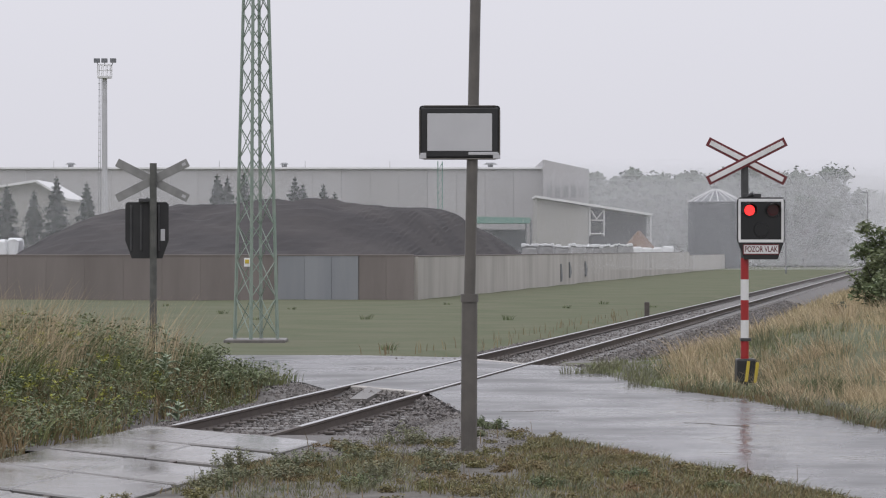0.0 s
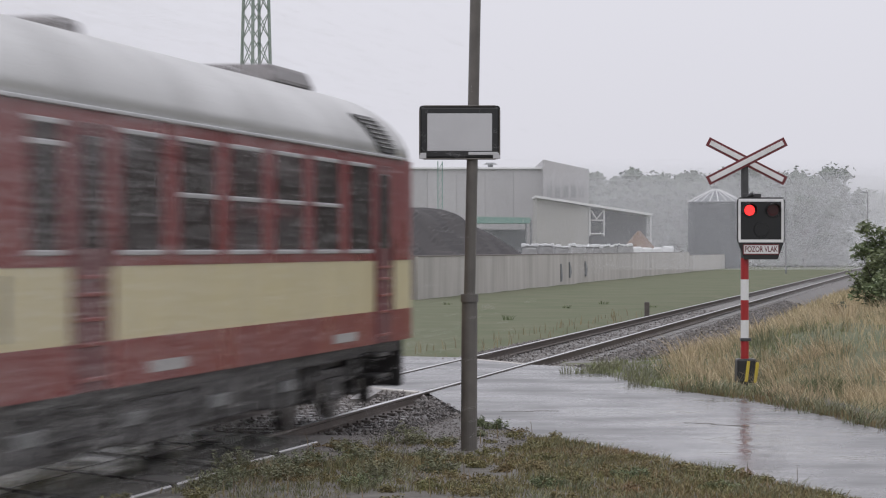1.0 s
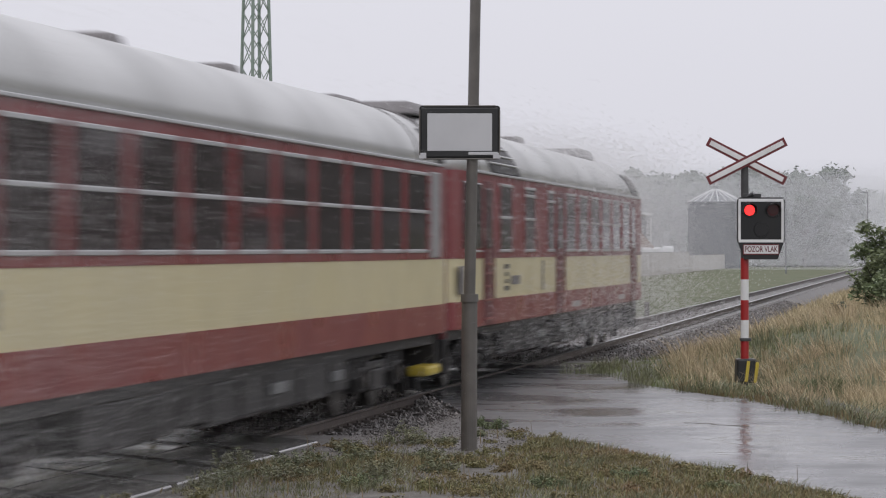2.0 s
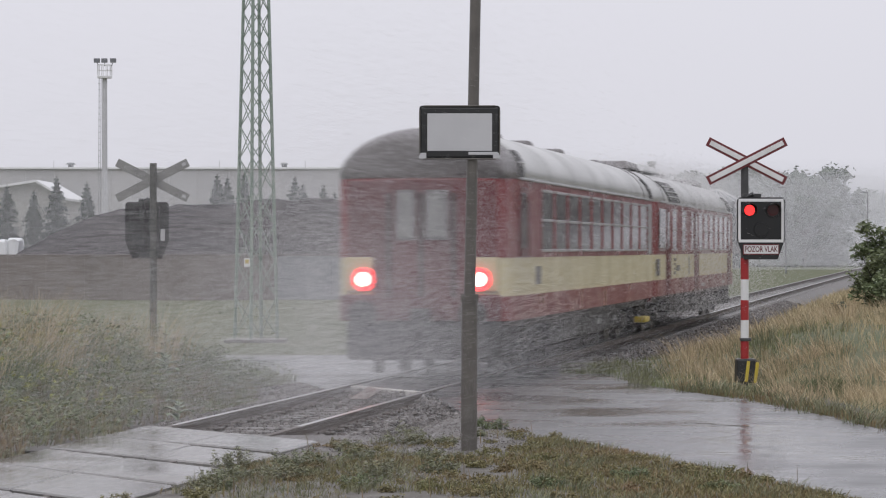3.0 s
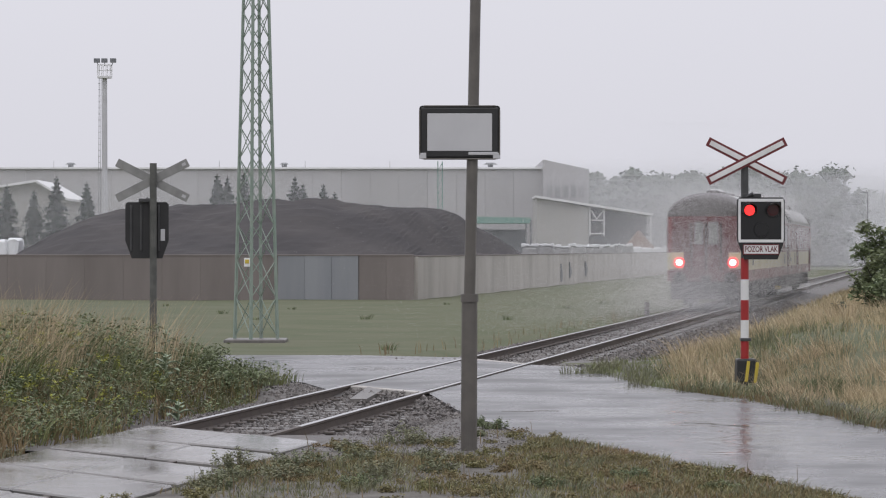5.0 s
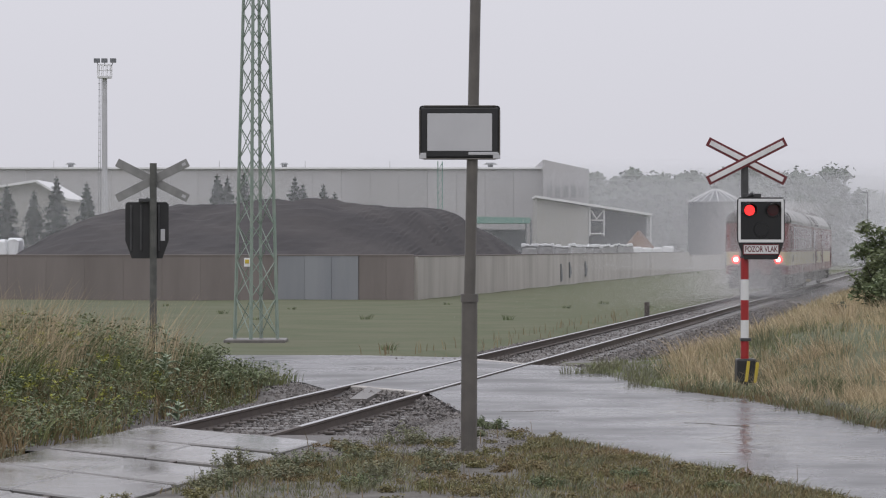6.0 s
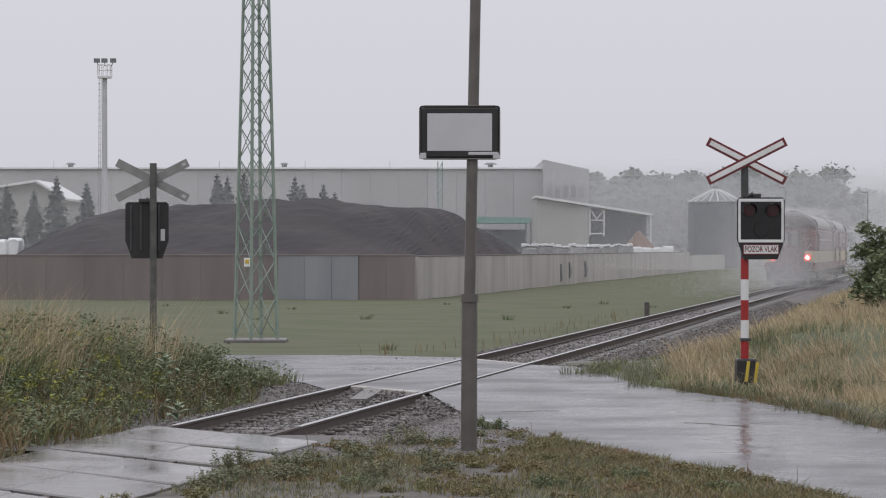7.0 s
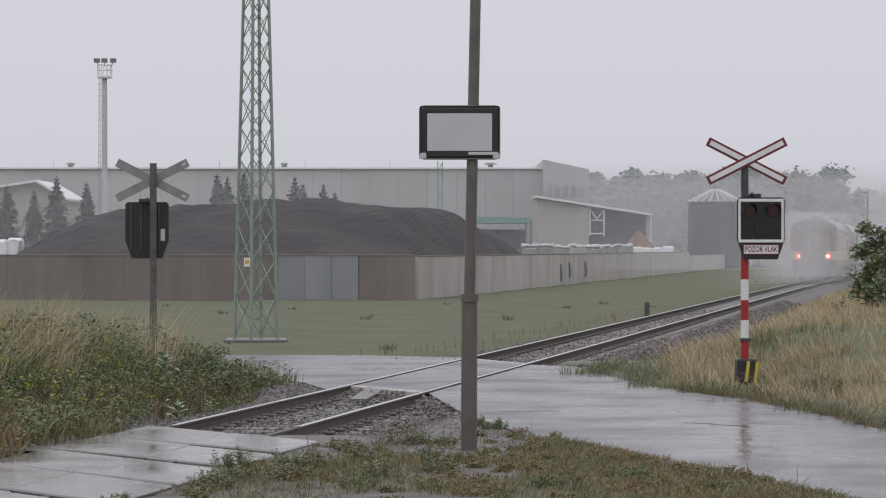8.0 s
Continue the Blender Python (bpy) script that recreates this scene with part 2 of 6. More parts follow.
def along(pts, y):
    """Straight-line lookup in pairs (y, x) of falling y."""
    if y >= pts[0][0]:
        return pts[0][1] + (pts[0][0] - y) * (pts[1][1] - pts[0][1]) / (pts[0][0] - pts[1][0])
    for (ya, xa), (yb, xb) in zip(pts, pts[1:]):
        if y >= yb:
            return xa + (xb - xa) * (ya - y) / (ya - yb)
    return pts[-1][1]


FAR_EDGE = ((52.6, 2.35), (46.5, 3.05), (42.1, 4.07), (37.9, 4.75), (34.6, 5.05), (28.0, 5.6), (18.0, 8.0))
NEAR_EDGE = ((41.5, 0.06), (39.5, 0.23), (37.6, 0.45), (34.9, 0.87), (33.5, 1.05), (31.4, 1.80), (29.6, 2.25), (28.3, 2.70), (27.2, 2.98), (25.5, 3.32), (18.0, 5.0))


def road_right(y):
    """World x of the road's far edge."""
    return along(FAR_EDGE, y)


def road_left(y):
    """World x of the road's near edge."""
    return along(NEAR_EDGE, y)


def slab_edge(y):
    """World x of the slab path's outer edge."""
    return -1.30 - (32.6 - y) * 0.1686 if y < 32.6 else -1.30 - (y - 32.6) * 0.70


def ground_z(x, y):
    u, s = off_track(x, y)
    z = -0.055 - 0.26 * smooth01(56, 76, y)
    z += (0.008 + 0.02 * smooth01(58, 66, y)) * noise.noise((x * 0.6, y * 0.6, 0)) + (0.006 + 0.05 * smooth01(60, 90, y)) * noise.noise((x * 0.13, y * 0.13, 3))
    # grassy hump between the slab path and the road
    e = road_left(y)
    z += 0.03 * smooth01(35.0, 33.2, y) * smooth01(slab_edge(y) - 0.35, slab_edge(y) + 0.15, x) * smooth01(e + 0.35, e - 0.25, x)
    # weedy bank on the far side of the line
    z += 0.30 * smooth01(-2.6, -5.0, u) * smooth01(48, 42, y) * smooth01(22, 30, y)
    # straw-covered bank beyond the warning signal
    right = smooth01(40, 50, y)
    z += right * 0.75 * smooth01(2.6, 6.5, u) * (smooth01(1.7, 3.8, x - road_right(y)) if y < 56 else 1.0)
    # bed under the ballast
    z = z + (min(z, -0.62) - z) * (smooth01(2.05, 1.6, u) if u > 0 and s < 44 else smooth01(2.9, 1.9, abs(u))) * smooth01(33.4, 34.8, s) * (1 - smooth01(41.4, 43.4, s - 0.7 * max(0.0, -u)) * smooth01(59.5, 57.0, s) * smooth01(0.8, 1.1, abs(u)))
    # dug out under the slab path
    if s < 34.8 and u > -1.0 and x < slab_edge(y) - 0.7:
        z = min(z, -0.22)
    return z
# ---- ground ----


def ground():
    def steps(a):
        out, v = [], 0.0
        while v < a:
            out.append(v)
            v += max(0.45, 0.07 * v)
        return out + [a]
    xs = sorted({round(k * v, 3) for v in steps(2500) for k in (-1, 1)})
    ys, v = [-1500.0, -300.0, -60.0, 0.0, 12.0], 20.0
    while v < 3600:
        ys.append(v)
        v += 0.45 if v < 62 else 0.03 * v
    verts, faces = [], []
    for y in ys:
        for x in xs:
            verts.append((x, y, ground_z(x, y)))
    w = len(xs)
    for j in range(len(ys) - 1):
        for i in range(w - 1):
            a = j * w + i
            faces.append((a, a + 1, a + 1 + w, a + w))
    ob = soup("ground", verts, faces, M["lawn"], "wet green grassland around the crossing", "ground", "structure")
    for f in ob.data.polygons:
        f.use_smooth = True


def slab(name, pts, z, thick, material, label, category, zs=None):
    bm = bmesh.new()
    top = [bm.verts.new((x, y, (zs[i] if zs else z))) for i, (x, y) in enumerate(pts)]
    bot = [bm.verts.new((v.co.x, v.co.y, v.co.z - thick)) for v in top]
    n = len(pts)
    for i in range(n):
        bm.faces.new((top[i], bot[i], bot[(i + 1) % n], top[(i + 1) % n]))
    bm.faces.new(top)
    bm.faces.new(bot[::-1])
    bmesh.ops.triangulate(bm, faces=bm.faces[:])
    bmesh.ops.recalc_face_normals(bm, faces=bm.faces[:])
    return tagged(part(name, bm, material), label, category, "", "structure")


def on_track(u, s):
    v = TRACK @ Vector((u, s, 0))
    return v.x, v.y


def road():
    near = [(x - 0.06, y) for y, x in NEAR_EDGE]
    far = [(x + 0.06, y) for y, x in FAR_EDGE[::-1]]
    e = [on_track(0.80, 43.3)] + near + [(7, 5), (16, 5)] + far + [on_track(1.75, 53.4), on_track(0.80, 54.2)]
    slab("road", e, -0.025, 0.25, M["asphalt"], "rain-flooded grey asphalt road up to the line", "road")
    e = [on_track(-0.80, 44.0), on_track(-0.8, 57.5), on_track(-3.2, 58.5), (-14, 60), (-40, 58), (-40, 50), (-14, 50.5), on_track(-3.4, 48.8), on_track(-1.7, 46.4)]
    slab("road", e, -0.025, 0.25, M["asphalt"], "wet asphalt road beyond the line", "road")
    e = [on_track(-0.66, 45.2), on_track(0.66, 43.4), on_track(0.66, 54.2), on_track(-0.66, 56.5)]
    slab("road", e, -0.012, 0.2, M["asphalt"], "wet asphalt infill between the rails", "road")


def bed_z(u):
    pts = ((-3.3, -0.85), (-2.1, -0.30), (-1.55, -0.21), (1.55, -0.21), (2.0, -0.30), (3.0, -0.62))
    for (a, za), (b, zb) in zip(pts, pts[1:]):
        if a <= u <= b:
            return za + (zb - za) * (u - a) / (b - a)
    return -0.6


def near_lip(u):
    """Where the asphalt of the crossing begins, u beside the line."""
    return 44.0 - (u + 0.8) * 2.6 if u < -0.8 else 44.3 - 1.36 * u if u < 0.66 else 43.6 - (u - 0.66) * 3.5


def far_lip(u):
    """Where the asphalt of the crossing ends."""
    return 55.35 - 1.74 * max(-0.8, min(0.8, u))


def bed_top(u, s):
    """Top of the ballast: raked up to the asphalt at both ends of the crossing."""
    z = bed_z(u)
    k = smooth01(near_lip(u) - 2.0, near_lip(u) - 0.05, s) if s < 50 else smooth01(far_lip(u) + 2.0, far_lip(u), s)
    return z + (max(z, -0.075) - z) * k


def track():
    base = holder("railway_track", TRACK, "single railway track on concrete sleepers in stone ballast", "railway track", "", "structure")
    prof = [(-0.075, -0.15), (0.075, -0.15), (0.075, -0.135), (0.012, -0.12), (0.009, -0.045), (0.036, -0.03), (0.036, -0.004),
            (-0.036, -0.004), (-0.036, -0.03), (-0.009, -0.045), (-0.012, -0.12), (-0.075, -0.135)]
    for u in (-0.7525, 0.7525):
        bm = bmesh.new()
        extrude_outline(bm, [(u + a, b) for a, b in prof], 8, 420)
        r = part("rail", bm, M["rail"], base)
        bm = bmesh.new()
        extrude_outline(bm, [(u - 0.034, -0.004), (u + 0.034, -0.004), (u + 0.03, 0.0), (u - 0.03, 0.0)], 34.6, 420)
        part("rail_head", bm, M["railhead"], r, "polished running surface")
    # ballast bed
    bm = bmesh.new()
    rows = []
    wide = [-3.3, -2.1, -1.55, -1.1, -0.84, -0.66, -0.3, 0.0, 0.3, 0.66, 0.84, 1.1, 1.55, 2.0, 2.5, 3.0]
    for s in [8 + 2 * k for k in range(14)] + [36 + 0.25 * k for k in range(96)] + [60 + 2 * k for k in range(181)]:
        rows.append([bm.verts.new((a, s, bed_top(a, s) + 0.02 * noise.noise((a * 3, s * 1.7, 0)))) for a in wide])
    for r0, r1 in zip(rows, rows[1:]):
        for i in range(len(wide) - 1):
            bm.faces.new((r0[i], r0[i + 1], r1[i + 1], r1[i]))
    tagged(part("ballast_bed", bm, M["ballast_bed"], base), "", "", "", "")


def crossing_soil():
    """Gravelly fill along the edges of the crossing."""
    verts, faces = [], []
    nu, ns = 40, 80
    for j in range(ns):
        for i in range(nu):
            u, s = -3.9 + 7.4 * i / (nu - 1), 30.5 + 29 * j / (ns - 1)
            x, y = on_track(u, s)
            verts.append((x, y, min(ground_z(x, y) + 0.014, -0.05) if s > 41 else ground_z(x, y) + 0.014))
    for j in range(ns - 1):
        for i in range(nu - 1):
            a = j * nu + i
            faces.append((a, a + 1, a + 1 + nu, a + nu))
    soup("verge", verts, faces, M["ballast_bed"], "dark gravel fill beside the crossing", "ground", "structure")


def panels():
    """Concrete slabs of the path that crosses the line at a slant."""
    base = holder("pavement", Matrix(), "wet concrete slab path slanting across the line", "pavement", "", "structure")
    along = Vector((0.575, -0.818))
    la, lb = Vector(on_track(-0.98, 40)), Vector(on_track(-0.98, 10))
    ra, rb = Vector((-1.30, 32.6)), Vector((-2.75, 24.0))

    def meet(p, d, a, b):
        e = b - a
        den = d.x * e.y - d.y * e.x
        t = ((a.x - p.x) * e.y - (a.y - p.y) * e.x) / den
        return p + d * t
    start = Vector((-3.22, 35.1))
    for k in range(7):
        p, q = start + Vector((0, -2.5 * k)), start + Vector((0, -2.5 * (k + 1) + 0.11))
        for h in range(2):
            c = []
            for o in (p, q):
                l, r = meet(o, along, la, lb), meet(o, along, ra, rb)
                m0, m1 = (0.0, 0.497 + 0.05 * math.sin(k * 2.1)) if h == 0 else (0.503 + 0.05 * math.sin(k * 2.1), 1.0)
                sh = Vector((0, 0.26 * (1 + 0.4 * math.sin(k * 1.7)))) if o is q else Vector((0, 0))
                c.append((l.lerp(r, m0) + sh * m0, l.lerp(r, m1) + sh * m1))
            pts = [c[0][0], c[0][1], c[1][1], c[1][0]]
            bm = bmesh.new()
            dz = 0.006 * math.sin(k * 2.3 + h)
            top = [bm.verts.new((v.x, v.y, 0.008 + dz)) for v in pts]
            bot = [bm.verts.new((v.x, v.y, -0.16)) for v in pts]
            bm.faces.new(top)
            bm.faces.new(bot[::-1])
            for i in range(4):
                bm.faces.new((top[i], bot[i], bot[(i + 1) % 4], top[(i + 1) % 4]))
            bmesh.ops.recalc_face_normals(bm, faces=bm.faces[:])
            bmesh.ops.bevel(bm, geom=bm.edges[:], offset=0.015, segments=1, affect="EDGES")
            part("panel", bm, M["panel"], base)


def wall_run(name, p, q, zb, h, material, label, n, thick=0.3):
    """A wall of n concrete panels from p to q."""
    p, q = Vector(p), Vector(q)
    d = q - p
    ang = math.degrees(math.atan2(d.y, d.x))
    base = holder(name, pose(p.x, p.y, 0, 0, 0, ang), label, "wall", "", "structure")
    w = d.length / n
    for i in range(n):
        bm = bmesh.new()
        box(bm, (w * (i + 0.5), 0, zb + h / 2 - 0.2), (w - 0.006, thick, h + 0.4), 0.008)
        part("panel", bm, material, base)
    # added strip stands for the dark damp stains along the wall top
    bm = bmesh.new()
    box(bm, (d.length / 2, 0, zb + h + 0.01), (d.length, thick + 0.05, 0.06), 0.012)
    part("coping", bm, M["wall_brown"], base, "dark damp stain strip along the wall top")
    return base


def walls():
    wall_run("wall_1", (-40, 141), (-7.66, 141), -0.3, 2.05, M["wall_brown"], "brown-stained concrete panel retaining wall", 18)
    wall_run("wall_2", (-7.66, 140.9), (-3.93, 140.9), -0.3, 2.05, M["wall_blue"], "bluish smooth concrete wall section", 3)
    wall_run("wall_3", (-3.93, 141), (-1.35, 141), -0.3, 2.05, M["wall_brown"], "brown-stained concrete wall end", 2, 0.35)
    wall_run("wall_4", (-1.30, 141.2), (24.83, 307.4), -0.3, 2.0, M["wall_light"], "streaked pale concrete yard wall along the line", 30)
    wall_run("wall_5", (24.9, 307.9), (43.2, 424), -0.3, 1.66, M["wall_light"], "lower stained concrete yard wall along the line", 20)


def slope01(a, b, x):
    k = min(1.0, max(0.0, (x - a) / (b - a)))
    return 1 - (1 - k) ** 1.7


def heap():
    """Coal heap behind the wall."""
    verts, faces = [], []
    nx, ny = 150, 60
    for j in range(ny):
        for i in range(nx):
            fx, fy = i / (nx - 1), j / (ny - 1)
            x = -23.4 + 30.5 * fx
            fold = 143.6 + (x + 1.3) * 6.36 - 142.0
            y = 142.6 + (fold + math.sqrt(fold * fold + 260.0)) / 2 + 44 * fy
            env = slope01(0.0, 0.21, fx) * slope01(0.985, 0.70, fx) * smooth01(-0.06, 0.45, fy) * smooth01(1, 0.6, fy)
            rise = 3.45 + 0.30 * smooth01(0.25, 0.5, fx)
            z = 0.75 + env * rise + 0.38 * noise.noise((x * 0.20, y * 0.12, 1)) * env + 0.20 * noise.noise((x * 0.55, y * 0.3, 9)) * env + 0.08 * noise.noise((x * 1.3, y * 1.1, 5)) - 1.2 * (1 - smooth01(0, 0.05, min(fx, fy, 1 - fx, 1 - fy)))
            verts.append((x, y, z))
    for j in range(ny - 1):
        for i in range(nx - 1):
            a = j * nx + i
            faces.append((a, a + 1, a + 1 + nx, a + nx))
    ob = soup("coal_heap", verts, faces, M["coal"], "large dark heap of wet coal behind the wall", "coal heap", "stuff")


def hall():
    """Long grey industrial hall."""
    Y = 332.0
    k = Y / 5370
    X = lambda px: (px - 784) * k
    Z = lambda py: 2.07 - (py - 440) * k
    h = holder("industrial_hall", pose(0, Y, 0), "long grey industrial hall with a flat roof", "industrial hall")
    x0, x1 = X(-260), X(960)
    n = 24
    w = (x1 - x0) / n
    for i in range(n):
        bm = bmesh.new()
        box(bm, (x0 + w * (i + 0.5), 15, (Z(300) - 0.5) / 2), (w - 0.02, 30, Z(300) + 0.5), 0.005)
        part("facade_panel", bm, M["hall"], h)
    bm = bmesh.new()
    box(bm, ((x0 + x1) / 2, 15, Z(298)), (x1 - x0 + 0.3, 30.5, 0.22), 0.03)
    part("roof_edge", bm, M["trim_white"], h, "white sheet-metal roof edge")
    bm = bmesh.new()
    pts = [(X(960), Z(284)), (X(1040), Z(301)), (X(1040), -0.5), (X(960), -0.5)]
    extrude_outline(bm, pts[::-1], -3, 30)
    part("gable_block", bm, M["hall"], h, "taller end block with a sloping parapet")
    for i in range(5):
        bm = bmesh.new()
        box(bm, (X(971 + i * 14), -3.03, Z(340)), (0.55, 0.1, 1.3), 0.01)
        part("window", bm, M["pane_pale"], h)
    # low shed in front
    s = holder("shed", pose(0, Y - 21, 0), "open-sided shed with a sloping roof", "shed")
    k2 = (Y - 21) / 5370
    X2 = lambda px: (px - 784) * k2
    Z2 = lambda py: 2.07 - (py - 440) * k2
    bm = bmesh.new()
    extrude_outline(bm, [(X2(950), -0.5), (X2(1042), -0.5), (X2(1042), Z2(367)), (X2(950), Z2(350))], 0, 14)
    part("wall", bm, M["hall_light"], s, "pale rendered wall")
    bm = bmesh.new()
    extrude_outline(bm, [(X2(1042), -0.5), (X2(1152), -0.5), (X2(1152), Z2(382)), (X2(1042), Z2(367))], 7, 14)
    part("back_wall", bm, M["sheet_dark"], s)
    bm = bmesh.new()
    extrude_outline(bm, [(X2(948), Z2(350)), (X2(1154), Z2(382)), (X2(1154), Z2(378)), (X2(948), Z2(346))], -0.6, 14.5)
    part("roof", bm, M["trim_white"], s)
    # open bay of white steel bars
    for a, b in (((1044, 367), (1044, 418)), ((1069, 371), (1069, 418)), ((1044, 390), (1069, 390)), ((1044, 414), (1069, 414)), ((1046, 372), (1056, 388)), ((1067, 374), (1056, 388)), ((1152, 384), (1152, 440))):
        bm = bmesh.new()
        rod(bm, (X2(a[0]), -0.1, Z2(a[1])), (X2(b[0]), -0.1, Z2(b[1])), 0.07, 0.07, 6)
        part("steel_bar", bm, M["trim_white"], s)


def silo():
    Y = 366.0
    k = Y / 5370
    b = holder("silo", pose((1267 - 784) * k, Y, -0.4), "dark ribbed steel silo with a conical roof", "silo")
    r, h = 49 * k, (440 - 357) * k + 2.4
    bm = bmesh.new()
    rod(bm, (0, 0, 0), (0, 0, h), r, r, 40)
    part("shell", bm, M["silo_steel"], b)
    bm = bmesh.new()
    rod(bm, (0, 0, h), (0, 0, h + 22 * k), r * 1.03, r * 0.12, 28)
    roof = part("roof", bm, M["sheet_dark"], b, "conical sheet roof")
    for i in range(20):
        a = 2 * math.pi * i / 20
        bm = bmesh.new()
        rod(bm, (r * 1.03 * math.cos(a), r * 1.03 * math.sin(a), h + 0.05), (r * 0.12 * math.cos(a), r * 0.12 * math.sin(a), h + 22 * k + 0.05), 0.06, 0.06, 4)
        part("roof_rib", bm, M["trim_white"], roof)
    bm = bmesh.new()
    rod(bm, (0, 0, h + 22 * k - 0.1), (0, 0, h + 22 * k + 0.5), r * 0.14, r * 0.1, 12)
    part("roof_cap", bm, M["galv"], roof)


# ---- plants ----


def blades(name, spots, material, label, category, rng, width=0.008, bend=0.4, lean=None):
    """Grass: one bent two-piece blade at each (x, y, z, height); lean gives each its own overhang."""
    n = len(spots)
    sp = np.array(spots)
    a = rng.uniform(0, 2 * math.pi, n)
    if lean is None:
        far, la = rng.uniform(0.1, 1.0, n) * bend * sp[:, 3], rng.uniform(0, 2 * math.pi, n)
        lx, ly = np.cos(la) * far, np.sin(la) * far
    else:
        lx, ly = lean[:, 0], lean[:, 1]
    dx, dy = np.cos(a) * width / 2, np.sin(a) * width / 2
    v = np.zeros((n, 5, 3))
    v[:, 0] = np.stack([sp[:, 0] - dx, sp[:, 1] - dy, sp[:, 2] - 0.02], 1)
    v[:, 1] = np.stack([sp[:, 0] + dx, sp[:, 1] + dy, sp[:, 2] - 0.02], 1)
    v[:, 2] = np.stack([sp[:, 0] + dx * .8 + lx * .35, sp[:, 1] + dy * .8 + ly * .35, sp[:, 2] + sp[:, 3] * .6], 1)
    v[:, 3] = np.stack([sp[:, 0] - dx * .8 + lx * .35, sp[:, 1] - dy * .8 + ly * .35, sp[:, 2] + sp[:, 3] * .6], 1)
    v[:, 4] = np.stack([sp[:, 0] + lx, sp[:, 1] + ly, sp[:, 2] + sp[:, 3]], 1)
    i = np.arange(n)[:, None] * 5
    f = [tuple(q) for q in (i + [0, 1, 2, 3]).tolist()] + [tuple(q) for q in (i + [3, 2, 4]).tolist()]
    return soup(name, v.reshape(-1, 3).tolist(), f, material, label, category)


def tufts(name, centres, material, label, category, rng, per, radius, width, droop, wind=(0.25, -0.1)):
    """Tussocks: blades fanning out of each centre (x, y, z, height) and hanging over, all bowed one way."""
    c = np.repeat(np.array(centres), per, 0)
    n = len(c)
    a, r = rng.uniform(0, 2 * math.pi, n), radius * np.sqrt(rng.random(n))
    h = c[:, 3] * rng.uniform(0.45, 1.1, n)
    far = h * droop * rng.uniform(0.2, 1.0, n)
    k = np.repeat(rng.uniform(0.4, 1.5, len(centres)), per)
    lean = np.stack([np.cos(a) * far + wind[0] * h * k, np.sin(a) * far + wind[1] * h * k], 1)
    spots = np.stack([c[:, 0] + r * np.cos(a), c[:, 1] + r * np.sin(a), c[:, 2], h], 1)
    return blades(name, spots, material, label, category, rng, width, lean=lean)


def herbs(name, centres, material, label, rng, leaf=0.017, stems=9):
    """Bushy little weeds: thin stems set with small leaves round each (x, y, height, spread)."""
    C, spots = [], []
    for x, y, h, w in centres:
        z = ground_z(x, y)
        for _ in range(stems):
            a, q = rng.uniform(0, 6.28), w * math.sqrt(rng.random())
            top = h * rng.uniform(0.55, 1.05) * (1 - 0.4 * q / w)
            spots.append((x + q * 0.5 * math.cos(a), y + q * 0.5 * math.sin(a), z, top))
            for f in (0.2, 0.4, 0.55, 0.7, 0.85, 1.0):
                C.append((x + q * (0.5 + 0.5 * f) * math.cos(a), y + q * (0.5 + 0.5 * f) * math.sin(a), z + top * f))
    V, F = leaf_mass(rng, C, 7, 0.028 + 0.5 * leaf, leaf, 0.9)
    soup(name, V, F, material, label, "weeds")
    blades("weed_stalks", spots, M["grass_brown"], "thin stems of low weeds", "weeds", rng, 0.006, 0.3)


def scatter(rng, n, x0, x1, y0, y1, keep, height):
    out = []
    while len(out) < n:
        x, y = rng.uniform(x0, x1), rng.uniform(y0, y1)
        d = keep(x, y)
        if d > 0 and rng.random() < d:
            out.append((x, y, ground_z(x, y), height(x, y) * rng.uniform(0.5, 1.1)))
    return out


# ---- rain: fine drops, curtain behind curtain ----


def drops(rng, x, y, z, size, stretch):
    """One slim upright triangle for each drop."""
    n = len(x)
    a = rng.uniform(0, math.pi, n)
    dx, dy = np.cos(a) * size * 0.5, np.sin(a) * size * 0.5
    v = np.zeros((n, 3, 3), np.float32)
    v[:, 0] = np.stack([x - dx, y - dy, z], 1)
    v[:, 1] = np.stack([x + dx, y + dy, z], 1)
    v[:, 2] = np.stack([x + 0.1 * size * stretch, y, z + size * stretch], 1)
    return v.reshape(-1, 3)


def drop_object(name, v, label, category, material):
    n = len(v)
    me = bpy.data.meshes.new(name)
    me.vertices.add(n)
    me.vertices.foreach_set("co", np.ascontiguousarray(v, np.float32).ravel())
    me.loops.add(n)
    me.loops.foreach_set("vertex_index", np.arange(n, dtype=np.int32))
    me.polygons.add(n // 3)
    me.polygons.foreach_set("loop_start", np.arange(0, n, 3, dtype=np.int32))
    me.materials.append(material)
    me.update()
    me.validate()
    return tagged(new(name, me), label, category, "", "stuff")


def even_pairs(n, ratio, rng):
    """n pairs strewn over the unit square, one in each cell of a grid."""
    w = max(1, int(math.sqrt(n * ratio)))
    h = max(1, n // w)
    i = np.arange(n)
    return ((i // h) % w + rng.random(n)) / w, (i % h + rng.random(n)) / h


def faded(u, a, b, ra, rb):
    """Carries even numbers u to a..b, thinning out over ra and rb at the ends."""
    g = np.linspace(a, b, 400)
    dens = np.clip((g - a) / ra, 0.002, 1) * np.clip((b - g) / rb, 0.002, 1)
    cdf = np.cumsum(dens)
    return np.interp(u, (cdf - cdf[0]) / (cdf[-1] - cdf[0]), g)


